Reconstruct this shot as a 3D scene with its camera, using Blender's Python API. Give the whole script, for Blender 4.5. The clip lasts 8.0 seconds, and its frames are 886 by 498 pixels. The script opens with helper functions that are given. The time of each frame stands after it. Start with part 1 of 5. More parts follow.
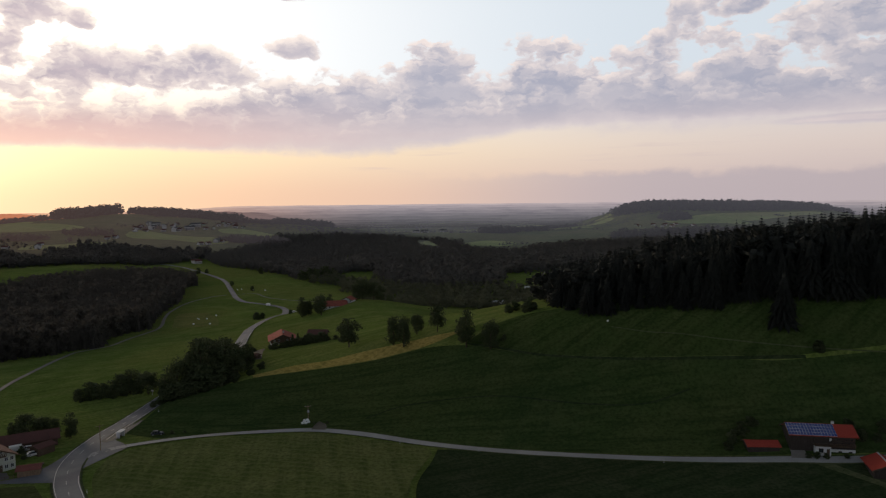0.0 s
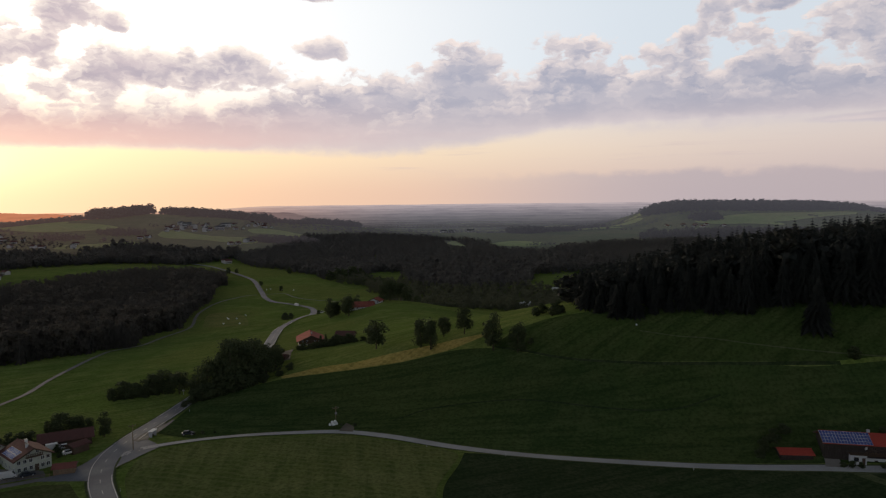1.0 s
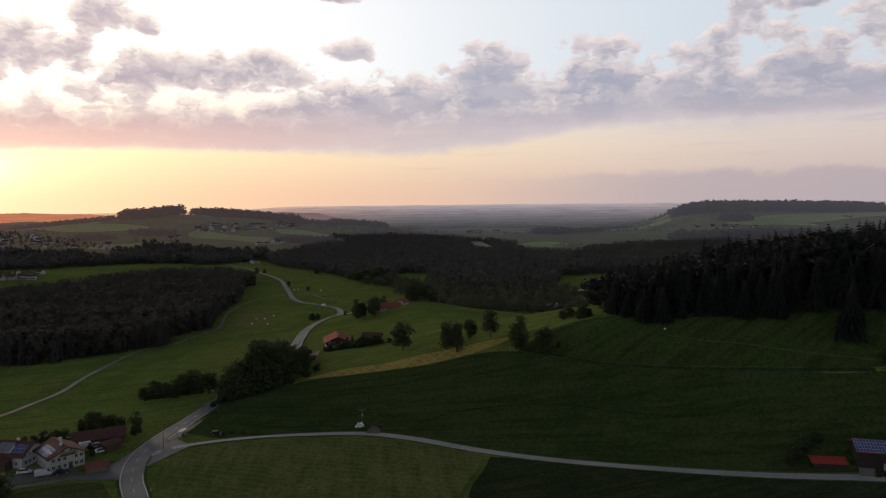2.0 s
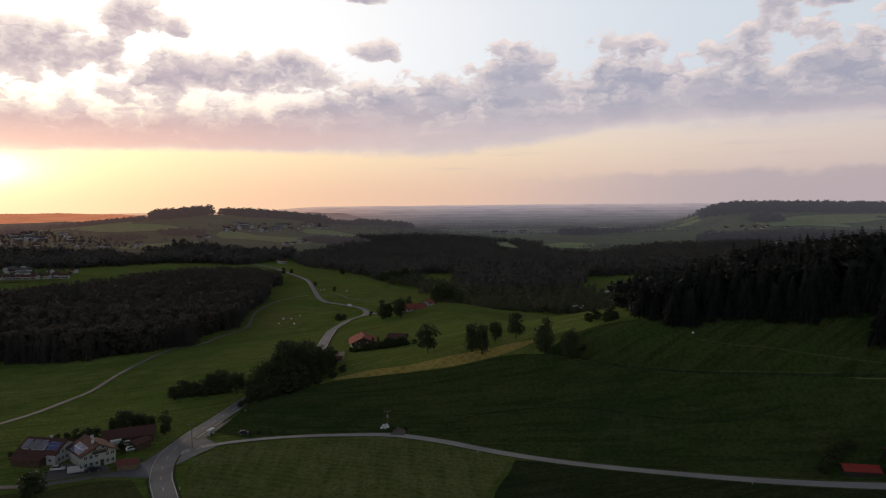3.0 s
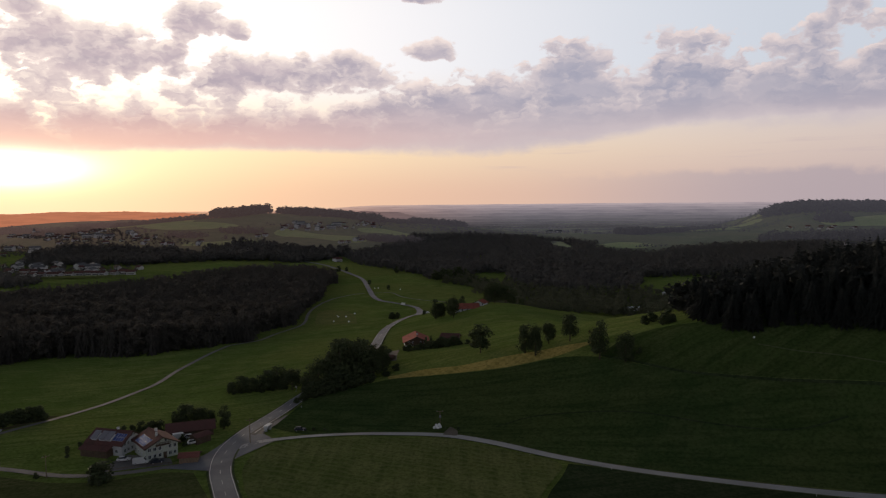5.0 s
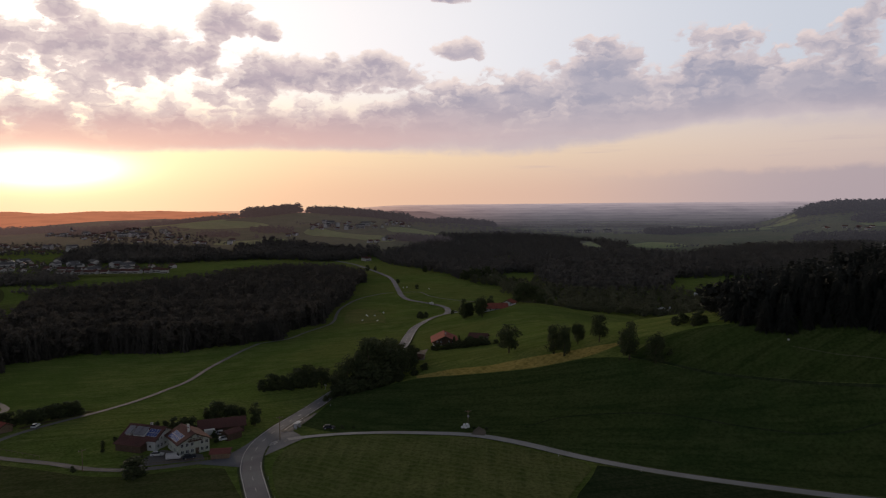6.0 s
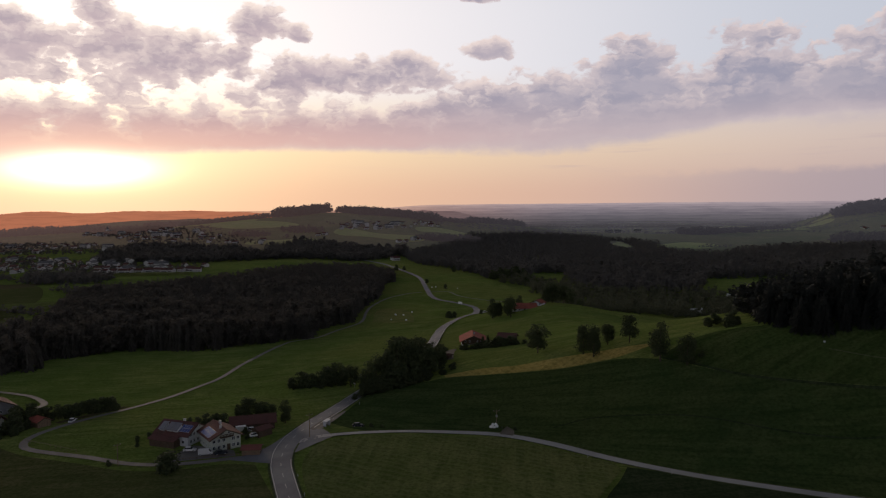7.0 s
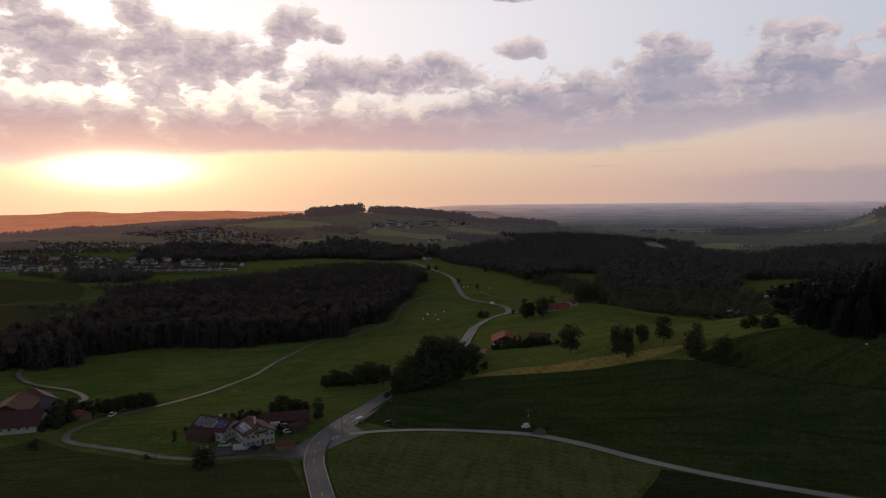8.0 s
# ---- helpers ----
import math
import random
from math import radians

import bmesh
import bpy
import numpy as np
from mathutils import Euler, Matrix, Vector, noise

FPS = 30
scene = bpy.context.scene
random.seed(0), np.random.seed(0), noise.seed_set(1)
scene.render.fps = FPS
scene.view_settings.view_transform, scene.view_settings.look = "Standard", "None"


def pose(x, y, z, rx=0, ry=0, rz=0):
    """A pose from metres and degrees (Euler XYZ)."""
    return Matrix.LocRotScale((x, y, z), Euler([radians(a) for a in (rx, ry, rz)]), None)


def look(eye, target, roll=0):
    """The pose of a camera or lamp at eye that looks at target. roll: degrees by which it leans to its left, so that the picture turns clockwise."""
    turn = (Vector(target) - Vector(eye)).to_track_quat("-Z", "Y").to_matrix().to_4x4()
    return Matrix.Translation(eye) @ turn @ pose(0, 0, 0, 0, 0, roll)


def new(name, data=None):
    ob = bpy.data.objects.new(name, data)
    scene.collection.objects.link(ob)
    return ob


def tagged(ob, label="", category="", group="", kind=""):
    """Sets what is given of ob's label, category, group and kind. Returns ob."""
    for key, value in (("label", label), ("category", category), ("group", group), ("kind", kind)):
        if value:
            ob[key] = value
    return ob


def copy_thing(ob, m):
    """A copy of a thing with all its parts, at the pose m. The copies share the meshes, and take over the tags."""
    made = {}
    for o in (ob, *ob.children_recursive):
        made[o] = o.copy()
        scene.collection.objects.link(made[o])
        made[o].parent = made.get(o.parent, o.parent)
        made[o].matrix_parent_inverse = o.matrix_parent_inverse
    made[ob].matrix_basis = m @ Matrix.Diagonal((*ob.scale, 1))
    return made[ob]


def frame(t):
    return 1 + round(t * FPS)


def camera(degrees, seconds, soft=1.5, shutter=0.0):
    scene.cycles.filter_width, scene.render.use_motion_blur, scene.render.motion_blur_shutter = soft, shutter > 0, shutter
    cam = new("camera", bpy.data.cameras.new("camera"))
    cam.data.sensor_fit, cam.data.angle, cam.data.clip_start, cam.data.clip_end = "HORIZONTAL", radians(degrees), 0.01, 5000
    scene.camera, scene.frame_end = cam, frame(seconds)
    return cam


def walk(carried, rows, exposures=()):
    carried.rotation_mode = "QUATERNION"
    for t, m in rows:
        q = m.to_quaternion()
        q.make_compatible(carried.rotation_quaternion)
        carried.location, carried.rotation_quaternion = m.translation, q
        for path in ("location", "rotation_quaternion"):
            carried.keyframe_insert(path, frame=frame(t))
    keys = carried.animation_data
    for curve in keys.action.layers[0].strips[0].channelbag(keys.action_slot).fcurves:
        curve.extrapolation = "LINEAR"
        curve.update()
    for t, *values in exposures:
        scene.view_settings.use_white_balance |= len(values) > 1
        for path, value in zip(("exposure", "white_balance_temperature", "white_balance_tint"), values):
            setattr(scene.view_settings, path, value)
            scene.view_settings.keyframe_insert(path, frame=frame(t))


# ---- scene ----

# camera: a drone that hovers about 85 m over the fields, climbs a little and turns to its left
cam = camera(64.4, 8.0, soft=1.2)
EYE = 85.0
PATH = [
    (0.0, 0.02, -0.08, -3.31, -3.79, 0.58, -7.46),
    (0.5, 0.02, -0.04, -2.66, -3.80, 0.60, -6.36),
    (1.0, 0.02, -0.02, -2.06, -3.79, 0.61, -5.25),
    (1.5, 0.01, 0.00, -1.53, -3.77, 0.61, -4.17),
    (3.0, 0.00, 0.01, -0.29, -3.71, 0.58, -1.03),
    (3.5, 0.00, 0.00, 0.00, -3.72, 0.57, 0.00),
    (4.0, 0.00, -0.02, 0.23, -3.72, 0.54, 1.06),
    (4.5, -0.01, -0.04, 0.41, -3.75, 0.54, 2.18),
    (6.0, -0.02, -0.16, 0.58, -3.79, 0.54, 5.65),
    (6.5, -0.03, -0.21, 0.52, -3.78, 0.54, 6.82),
    (7.0, -0.03, -0.27, 0.40, -3.78, 0.57, 7.99),
    (7.5, -0.04, -0.34, 0.22, -3.76, 0.59, 9.20),
    (8.0, -0.04, -0.42, -0.02, -3.74, 0.58, 10.60),
]
walk(cam, [(t, pose(x, y, EYE + z, 90 + pitch, roll, yaw)) for t, x, y, z, pitch, roll, yaw in PATH],
     [(0.0, 0.12, 6500, 11), (3.0, 0.02, 6500, 13), (6.0, -0.14, 6500, 17), (8.0, -0.27, 6500, 19)])

rnd = random.Random(7)
SUN_AZ, SUN_EL = radians(-35.0), radians(8.0)


# ---------------------------------------------------------------- node helpers
class Nodes:
    """A thin wrapper to write node trees as expressions."""

    def __init__(self, tree):
        self.tree = tree
        tree.nodes.clear()

    def add(self, kind, **values):
        n = self.tree.nodes.new(kind)
        for k, v in values.items():
            if k == "operation":
                n.operation = v
            elif k == "blend":
                n.data_type = "RGBA"
                n.blend_type = v
        return n

    def put(self, socket, value):
        if isinstance(value, bpy.types.NodeSocket):
            self.tree.links.new(value, socket)
        elif isinstance(value, (tuple, list)) and len(value) == 3 and socket.type == "RGBA":
            socket.default_value = (*value, 1)
        else:
            socket.default_value = value

    def m(self, op, a, b=0.0, c=0.0, clamp=False):
        n = self.add("ShaderNodeMath", operation=op)
        n.use_clamp = clamp
        for s, v in zip(n.inputs, (a, b, c)):
            self.put(s, v)
        return n.outputs[0]

    def step(self, lo, hi, x):
        n = self.add("ShaderNodeMapRange")
        n.interpolation_type = "SMOOTHSTEP"
        self.put(n.inputs[0], x)
        self.put(n.inputs[1], lo)
        self.put(n.inputs[2], hi)
        return n.outputs[0]

    def ramp(self, lo, hi, x, a=0.0, b=1.0):
        n = self.add("ShaderNodeMapRange")
        self.put(n.inputs[0], x)
        for s, v in zip(n.inputs[1:5], (lo, hi, a, b)):
            self.put(s, v)
        return n.outputs[0]

    def mix(self, f, a, b, blend="MIX"):
        n = self.add("ShaderNodeMix", blend=blend)
        n.clamp_factor = True
        for i, v in ((0, f), (6, a), (7, b)):
            self.put(n.inputs[i], v)
        return n.outputs[2]

    def xyz(self, x, y, z=0.0):
        n = self.add("ShaderNodeCombineXYZ")
        for s, v in zip(n.inputs, (x, y, z)):
            self.put(s, v)
        return n.outputs[0]

    def noise(self, vector, scale, detail=4.0, rough=0.55, out=0, warp=0.0):
        n = self.add("ShaderNodeTexNoise")
        self.put(n.inputs["Vector"], vector)
        for k, v in (("Scale", scale), ("Detail", detail), ("Roughness", rough), ("Distortion", warp)):
            self.put(n.inputs[k], v)
        return n.outputs[out]

    def cells(self, vector, scale, detail=2.0, rough=0.5, soft=0.35):
        n = self.add("ShaderNodeTexVoronoi")
        n.voronoi_dimensions, n.feature = "2D", "SMOOTH_F1"
        self.put(n.inputs["Vector"], vector)
        for k, v in (("Scale", scale), ("Detail", detail), ("Roughness", rough), ("Smoothness", soft)):
            self.put(n.inputs[k], v)
        return n.outputs["Distance"]

    def vec(self, op, a, b=(0, 0, 0)):
        n = self.add("ShaderNodeVectorMath", operation=op)
        self.put(n.inputs[0], a)
        self.put(n.inputs[1], b)
        return n.outputs[1] if op in ("DOT_PRODUCT", "LENGTH") else n.outputs[0]


# ---------------------------------------------------------------- sky and sun
def make_world():
    world = bpy.data.worlds.new("evening_sky")
    scene.world = world
    world.use_nodes = True
    N = Nodes(world.node_tree)
    way = N.add("ShaderNodeTexCoord").outputs["Generated"]
    sep = N.add("ShaderNodeSeparateXYZ")
    N.put(sep.inputs[0], way)
    x, y, z = sep.outputs
    el = N.m("MULTIPLY", N.m("ARCSINE", z), 57.2958)
    az = N.m("MULTIPLY", N.m("ARCTAN2", x, y), 57.2958)
    sun_way = (math.sin(SUN_AZ) * math.cos(SUN_EL), math.cos(SUN_AZ) * math.cos(SUN_EL), math.sin(SUN_EL))
    off = N.m("MULTIPLY", N.m("ARCCOSINE", N.m("MINIMUM", N.vec("DOT_PRODUCT", way, sun_way), 0.99999)), 57.2958)
    daz = N.m("ABSOLUTE", N.m("SUBTRACT", az, math.degrees(SUN_AZ)))

    # upper air
    air = N.add("ShaderNodeTexSky")
    air.sky_type = "NISHITA"
    air.sun_disc = False
    air.sun_elevation, air.sun_rotation = SUN_EL, SUN_AZ
    air.dust_density, air.altitude = 2.0, 800
    high = N.vec("SCALE", air.outputs[0])
    high.node.inputs["Scale"].default_value = 0.035
    # evening haze low over the horizon, warm towards the sun
    warm = N.step(75.0, 6.0, daz)
    low = N.mix(warm, (0.68, 0.58, 0.53), (1.02, 0.80, 0.48))
    low = N.mix(N.step(5.0, 0.2, el), low, N.mix(warm, (0.55, 0.45, 0.44), (0.92, 0.58, 0.36)))
    upper = N.mix(N.step(60.0, 12.0, off), (0.64, 0.71, 0.77), (1.04, 1.04, 1.02))
    veil = N.mix(N.step(3.5, 11.0, el), low, upper)
    sky = N.mix(N.step(14.0, 42.0, el), veil, high)
    glow = N.m("MULTIPLY", N.m("EXPONENT", N.m("MULTIPLY", off, -0.11)), 0.9)
    sky = N.mix(1.0, sky, N.vec("SCALE", (1.0, 0.80, 0.42)), "ADD")
    sky.node.inputs[7].links[0].from_node.inputs["Scale"].default_value = 1.0
    N.put(sky.node.inputs[7].links[0].from_node.inputs["Scale"], glow)

    # a bank of cumulus with a level base, and loose heaps above it
    fold = N.noise(N.xyz(az, N.m("MULTIPLY", el, 1.5), 2.0), 0.85, 5.0, 0.58, out=1)
    part_of = N.add("ShaderNodeSeparateXYZ")
    N.put(part_of.inputs[0], fold)
    sway, rise = (N.m("SUBTRACT", c, 0.5) for c in part_of.outputs[:2])

    def density(up):
        e = N.m("ADD", el, up)
        u = N.m("ADD", az, N.m("MULTIPLY", sway, 2.2))
        v = N.m("ADD", N.m("MULTIPLY", e, 1.6), N.m("MULTIPLY", rise, 2.2))
        soft = N.noise(N.xyz(u, v, 0.0), 0.21, 5.0, 0.52)
        heap = N.cells(N.xyz(u, v, 0.0), 0.46, 2.0, 0.5, 0.45)
        flat = N.noise(N.xyz(N.m("MULTIPLY", u, 0.35), v, 6.0), 0.50, 4.0, 0.55)
        # the level band
        foot = N.m("ADD", N.m("SUBTRACT", 4.5, N.m("MULTIPLY", N.step(-22.0, -42.0, az), 1.1)), N.m("MULTIPLY", N.step(0.0, 19.0, az), 1.8))
        head = N.m("ADD", 7.3, N.m("MULTIPLY", N.step(-15.0, -1.0, az), 2.5))
        k = N.m("DIVIDE", N.m("SUBTRACT", N.m("MULTIPLY", e, 2.0), N.m("ADD", foot, head)), N.m("SUBTRACT", head, foot))
        cover = N.m("MAXIMUM", N.m("SUBTRACT", 1.75, N.m("POWER", N.m("ABSOLUTE", k), 2.6)), -1.6)
        for a0, e0, a, b in FIELDS_OF_CLOUD:
            p = N.m("POWER", N.m("ABSOLUTE", N.m("DIVIDE", N.m("SUBTRACT", az, a0), a)), 4.0)
            q = N.m("POWER", N.m("ABSOLUTE", N.m("DIVIDE", N.m("SUBTRACT", e, e0), b)), 4.0)
            cover = N.m("MAXIMUM", cover, N.m("SUBTRACT", 0.70, N.m("ADD", p, q)))
        for a0, e0, a, b in HEAPS:
            p = N.m("POWER", N.m("DIVIDE", N.m("SUBTRACT", az, a0), a), 2.0)
            d = N.m("DIVIDE", N.m("SUBTRACT", e, e0), b)
            q = N.m("POWER", N.m("MAXIMUM", d, N.m("MULTIPLY", d, -1.25)), 2.0)
            cover = N.m("MAXIMUM", cover, N.m("SUBTRACT", 1.55, N.m("ADD", p, q)))
        loose = N.m("MULTIPLY", N.m("SUBTRACT", soft, 0.50), N.m("MULTIPLY", N.step(15.5, 22.0, e), 9.0))
        cover = N.m("MAXIMUM", cover, N.m("SUBTRACT", loose, 1.6))
        lumps = N.m("ADD", N.m("MULTIPLY", N.m("SUBTRACT", soft, 0.5), 4.2), N.m("MULTIPLY", N.m("SUBTRACT", 0.52, heap), 1.5))
        lumps = N.m("ADD", lumps, N.m("MULTIPLY", N.m("SUBTRACT", flat, 0.5), 2.2))
        calm = N.m("ADD", 0.30, N.m("MULTIPLY", N.step(0.2, 2.4, N.m("SUBTRACT", e, foot)), 0.70))
        return N.m("ADD", cover, N.m("MULTIPLY", lumps, calm)), soft, flat

    dens, soft, flat = density(0.0)
    above, _, _ = density(0.45)
    under = N.step(8.6, 4.6, el)
    cloud = N.step(N.m("SUBTRACT", -0.20, N.m("MULTIPLY", under, 0.5)), N.m("ADD", 0.42, N.m("MULTIPLY", under, 0.3)), dens)
    thick = N.step(0.0, 1.35, dens)
    lit = N.m("MULTIPLY", N.step(0.05, 0.95, N.m("SUBTRACT", dens, above)), N.ramp(0.3, 1.9, dens, 1.0, 0.10))
    near_sun = N.step(44.0, 8.0, off)
    rim = N.mix(near_sun, (0.88, 0.76, 0.70), (1.16, 1.02, 0.86))
    core = N.mix(near_sun, (0.350, 0.358, 0.445), (0.43, 0.360, 0.415))
    pale = N.mix(near_sun, (0.50, 0.475, 0.525), (0.64, 0.52, 0.53))
    core = N.mix(N.m("MULTIPLY", N.step(0.38, 0.66, flat), 0.75), core, pale)
    foot_tone = N.mix(near_sun, (0.60, 0.525, 0.545), (0.81, 0.515, 0.465))
    core = N.mix(N.m("MULTIPLY", under, 0.9), core, foot_tone)
    rim = N.mix(N.m("MULTIPLY", under, 0.8), rim, N.mix(near_sun, (0.70, 0.60, 0.58), (1.02, 0.76, 0.56)))
    edge = N.mix(0.55, rim, pale)
    tone = N.mix(thick, edge, core)
    tone = N.mix(N.m("MULTIPLY", lit, 0.85), tone, rim)
    sky = N.mix(N.m("MULTIPLY", cloud, 0.92), sky, tone)
    # thin streaks and a far bank low over the plain
    streak = N.noise(N.xyz(N.m("MULTIPLY", az, 0.10), N.m("MULTIPLY", el, 1.6), 9.0), 0.8, 4.0)
    low_band = N.m("MULTIPLY", N.step(2.0, 3.0, el), N.step(6.2, 4.2, el))
    sky = N.mix(N.m("MULTIPLY", N.m("MULTIPLY", N.step(0.55, 0.75, streak), low_band), N.m("MULTIPLY", N.step(14.0, 40.0, off), 0.45)), sky, (0.56, 0.46, 0.47))
    crest = N.m("ADD", 2.1, N.m("MULTIPLY", N.m("SUBTRACT", soft, 0.5), 2.4))
    far_bank = N.m("MULTIPLY", N.step(0.35, -0.35, N.m("SUBTRACT", el, crest)), N.step(2.0, 26.0, az))
    sky = N.mix(N.m("MULTIPLY", far_bank, 0.78), sky, (0.455, 0.395, 0.420))
    # the sun's disc, drowned in glare behind thin cloud
    flare = N.m("SQRT", N.m("ADD", N.m("POWER", N.m("MULTIPLY", daz, 0.34), 2.0), N.m("POWER", N.m("MULTIPLY", N.m("SUBTRACT", el, 2.7), 1.35), 2.0)))
    core = N.m("MULTIPLY", N.m("EXPONENT", N.m("MULTIPLY", N.m("POWER", flare, 2.0), -0.55)), 2.6)
    halo = N.m("MULTIPLY", N.m("EXPONENT", N.m("MULTIPLY", flare, -0.42)), 0.75)
    for amount, colour in ((core, (1.0, 0.88, 0.62)), (halo, (1.0, 0.60, 0.20))):
        s = N.vec("SCALE", colour)
        N.put(s.node.inputs["Scale"], N.m("MULTIPLY", amount, N.step(7.5, 4.2, el)))
        sky = N.mix(1.0, sky, s, "ADD")
    # dusk: darker overhead and towards the east
    dusk = N.m("MULTIPLY", N.ramp(16.0, 36.0, el, 1.0, 0.82), N.ramp(50.0, 130.0, off, 1.0, 0.85))
    sky = N.mix(1.0, sky, dusk, "MULTIPLY")
    bg = N.add("ShaderNodeBackground")
    N.put(bg.inputs[0], sky)
    bg.inputs[1].default_value = 1.0
    out = N.add("ShaderNodeOutputWorld")
    N.put(out.inputs[0], bg.outputs[0])


# heaps of cloud: bearing, height above the horizon and half sizes, in degrees
# broken cloud between them, and the heaps
FIELDS_OF_CLOUD = [(-31.0, 8.8, 22.0, 3.6), (30.0, 9.0, 14.0, 3.8)]
HEAPS = [
    (-28.5, 10.7, 6.0, 1.9), (-22.4, 13.3, 2.0, 1.5), (-19.0, 13.0, 1.0, 0.8), (-23.6, 11.2, 0.9, 0.8), (-15.0, 9.9, 6.8, 1.6), (-11.5, 11.0, 2.4, 1.0), (-4.2, 12.0, 1.9, 0.9), (-5.0, 15.9, 1.8, 0.5),
    (7.0, 9.6, 4.0, 2.5), (14.8, 9.3, 4.2, 2.8), (21.5, 8.6, 4.0, 1.9), (24.8, 10.6, 1.7, 2.6), (26.0, 13.0, 1.3, 1.6), (30.5, 9.6, 4.5, 2.7), (30.0, 14.2, 2.2, 1.1), (37.4, 12.2, 4.0, 2.2), (37.5, 9.1, 5.5, 2.2),
    (-36.0, 11.2, 7.0, 2.0), (-34.0, 13.8, 1.4, 1.7), (-42.5, 14.5, 2.6, 1.6), (40.0, 5.6, 7.0, 0.4),
]
make_world()
sun = new("sun", bpy.data.lights.new("sun", "SUN"))
sun.data.energy, sun.data.angle, sun.data.color = 1.6, radians(16.0), (1.0, 0.82, 0.58)
sun.matrix_world = look((0, 0, 0), (-math.sin(SUN_AZ), -math.cos(SUN_AZ), -math.tan(SUN_EL)))


# ---------------------------------------------------------------- materials
def material(name, build):
    mat = bpy.data.materials.new(name)
    mat.use_nodes = True
    N = Nodes(mat.node_tree)
    shader = build(N)
    out = N.add("ShaderNodeOutputMaterial")
    N.put(out.inputs[0], shader)
    return mat


def principled(N, colour, rough=0.9, bump=None, strength=0.3, dist=0.1, metal=0.0, spec=0.3):
    b = N.add("ShaderNodeBsdfPrincipled")
    N.put(b.inputs["Base Color"], colour)
    N.put(b.inputs["Roughness"], rough)
    N.put(b.inputs["Metallic"], metal)
    N.put(b.inputs["Specular IOR Level"], spec)
    if bump is not None:
        n = N.add("ShaderNodeBump")
        n.inputs["Strength"].default_value, n.inputs["Distance"].default_value = strength, dist
        N.put(n.inputs["Height"], bump)
        N.put(b.inputs["Normal"], n.outputs[0])
    return b.outputs[0]


def place(N):
    return N.add("ShaderNodeNewGeometry").outputs["Position"]


def with_haze_glow(N, shader, cool, warm):
    """Backdrop beyond the forest: evening haze put into the surfaces as their own glow."""
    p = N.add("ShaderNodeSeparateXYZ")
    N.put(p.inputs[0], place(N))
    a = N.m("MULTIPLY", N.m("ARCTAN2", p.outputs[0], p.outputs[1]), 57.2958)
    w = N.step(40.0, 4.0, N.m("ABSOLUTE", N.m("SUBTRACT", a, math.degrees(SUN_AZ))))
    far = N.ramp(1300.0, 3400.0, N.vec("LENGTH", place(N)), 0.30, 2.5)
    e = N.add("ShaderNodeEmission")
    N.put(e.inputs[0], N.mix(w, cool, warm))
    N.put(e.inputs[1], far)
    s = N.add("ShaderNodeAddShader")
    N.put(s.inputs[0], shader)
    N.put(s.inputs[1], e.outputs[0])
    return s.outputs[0]


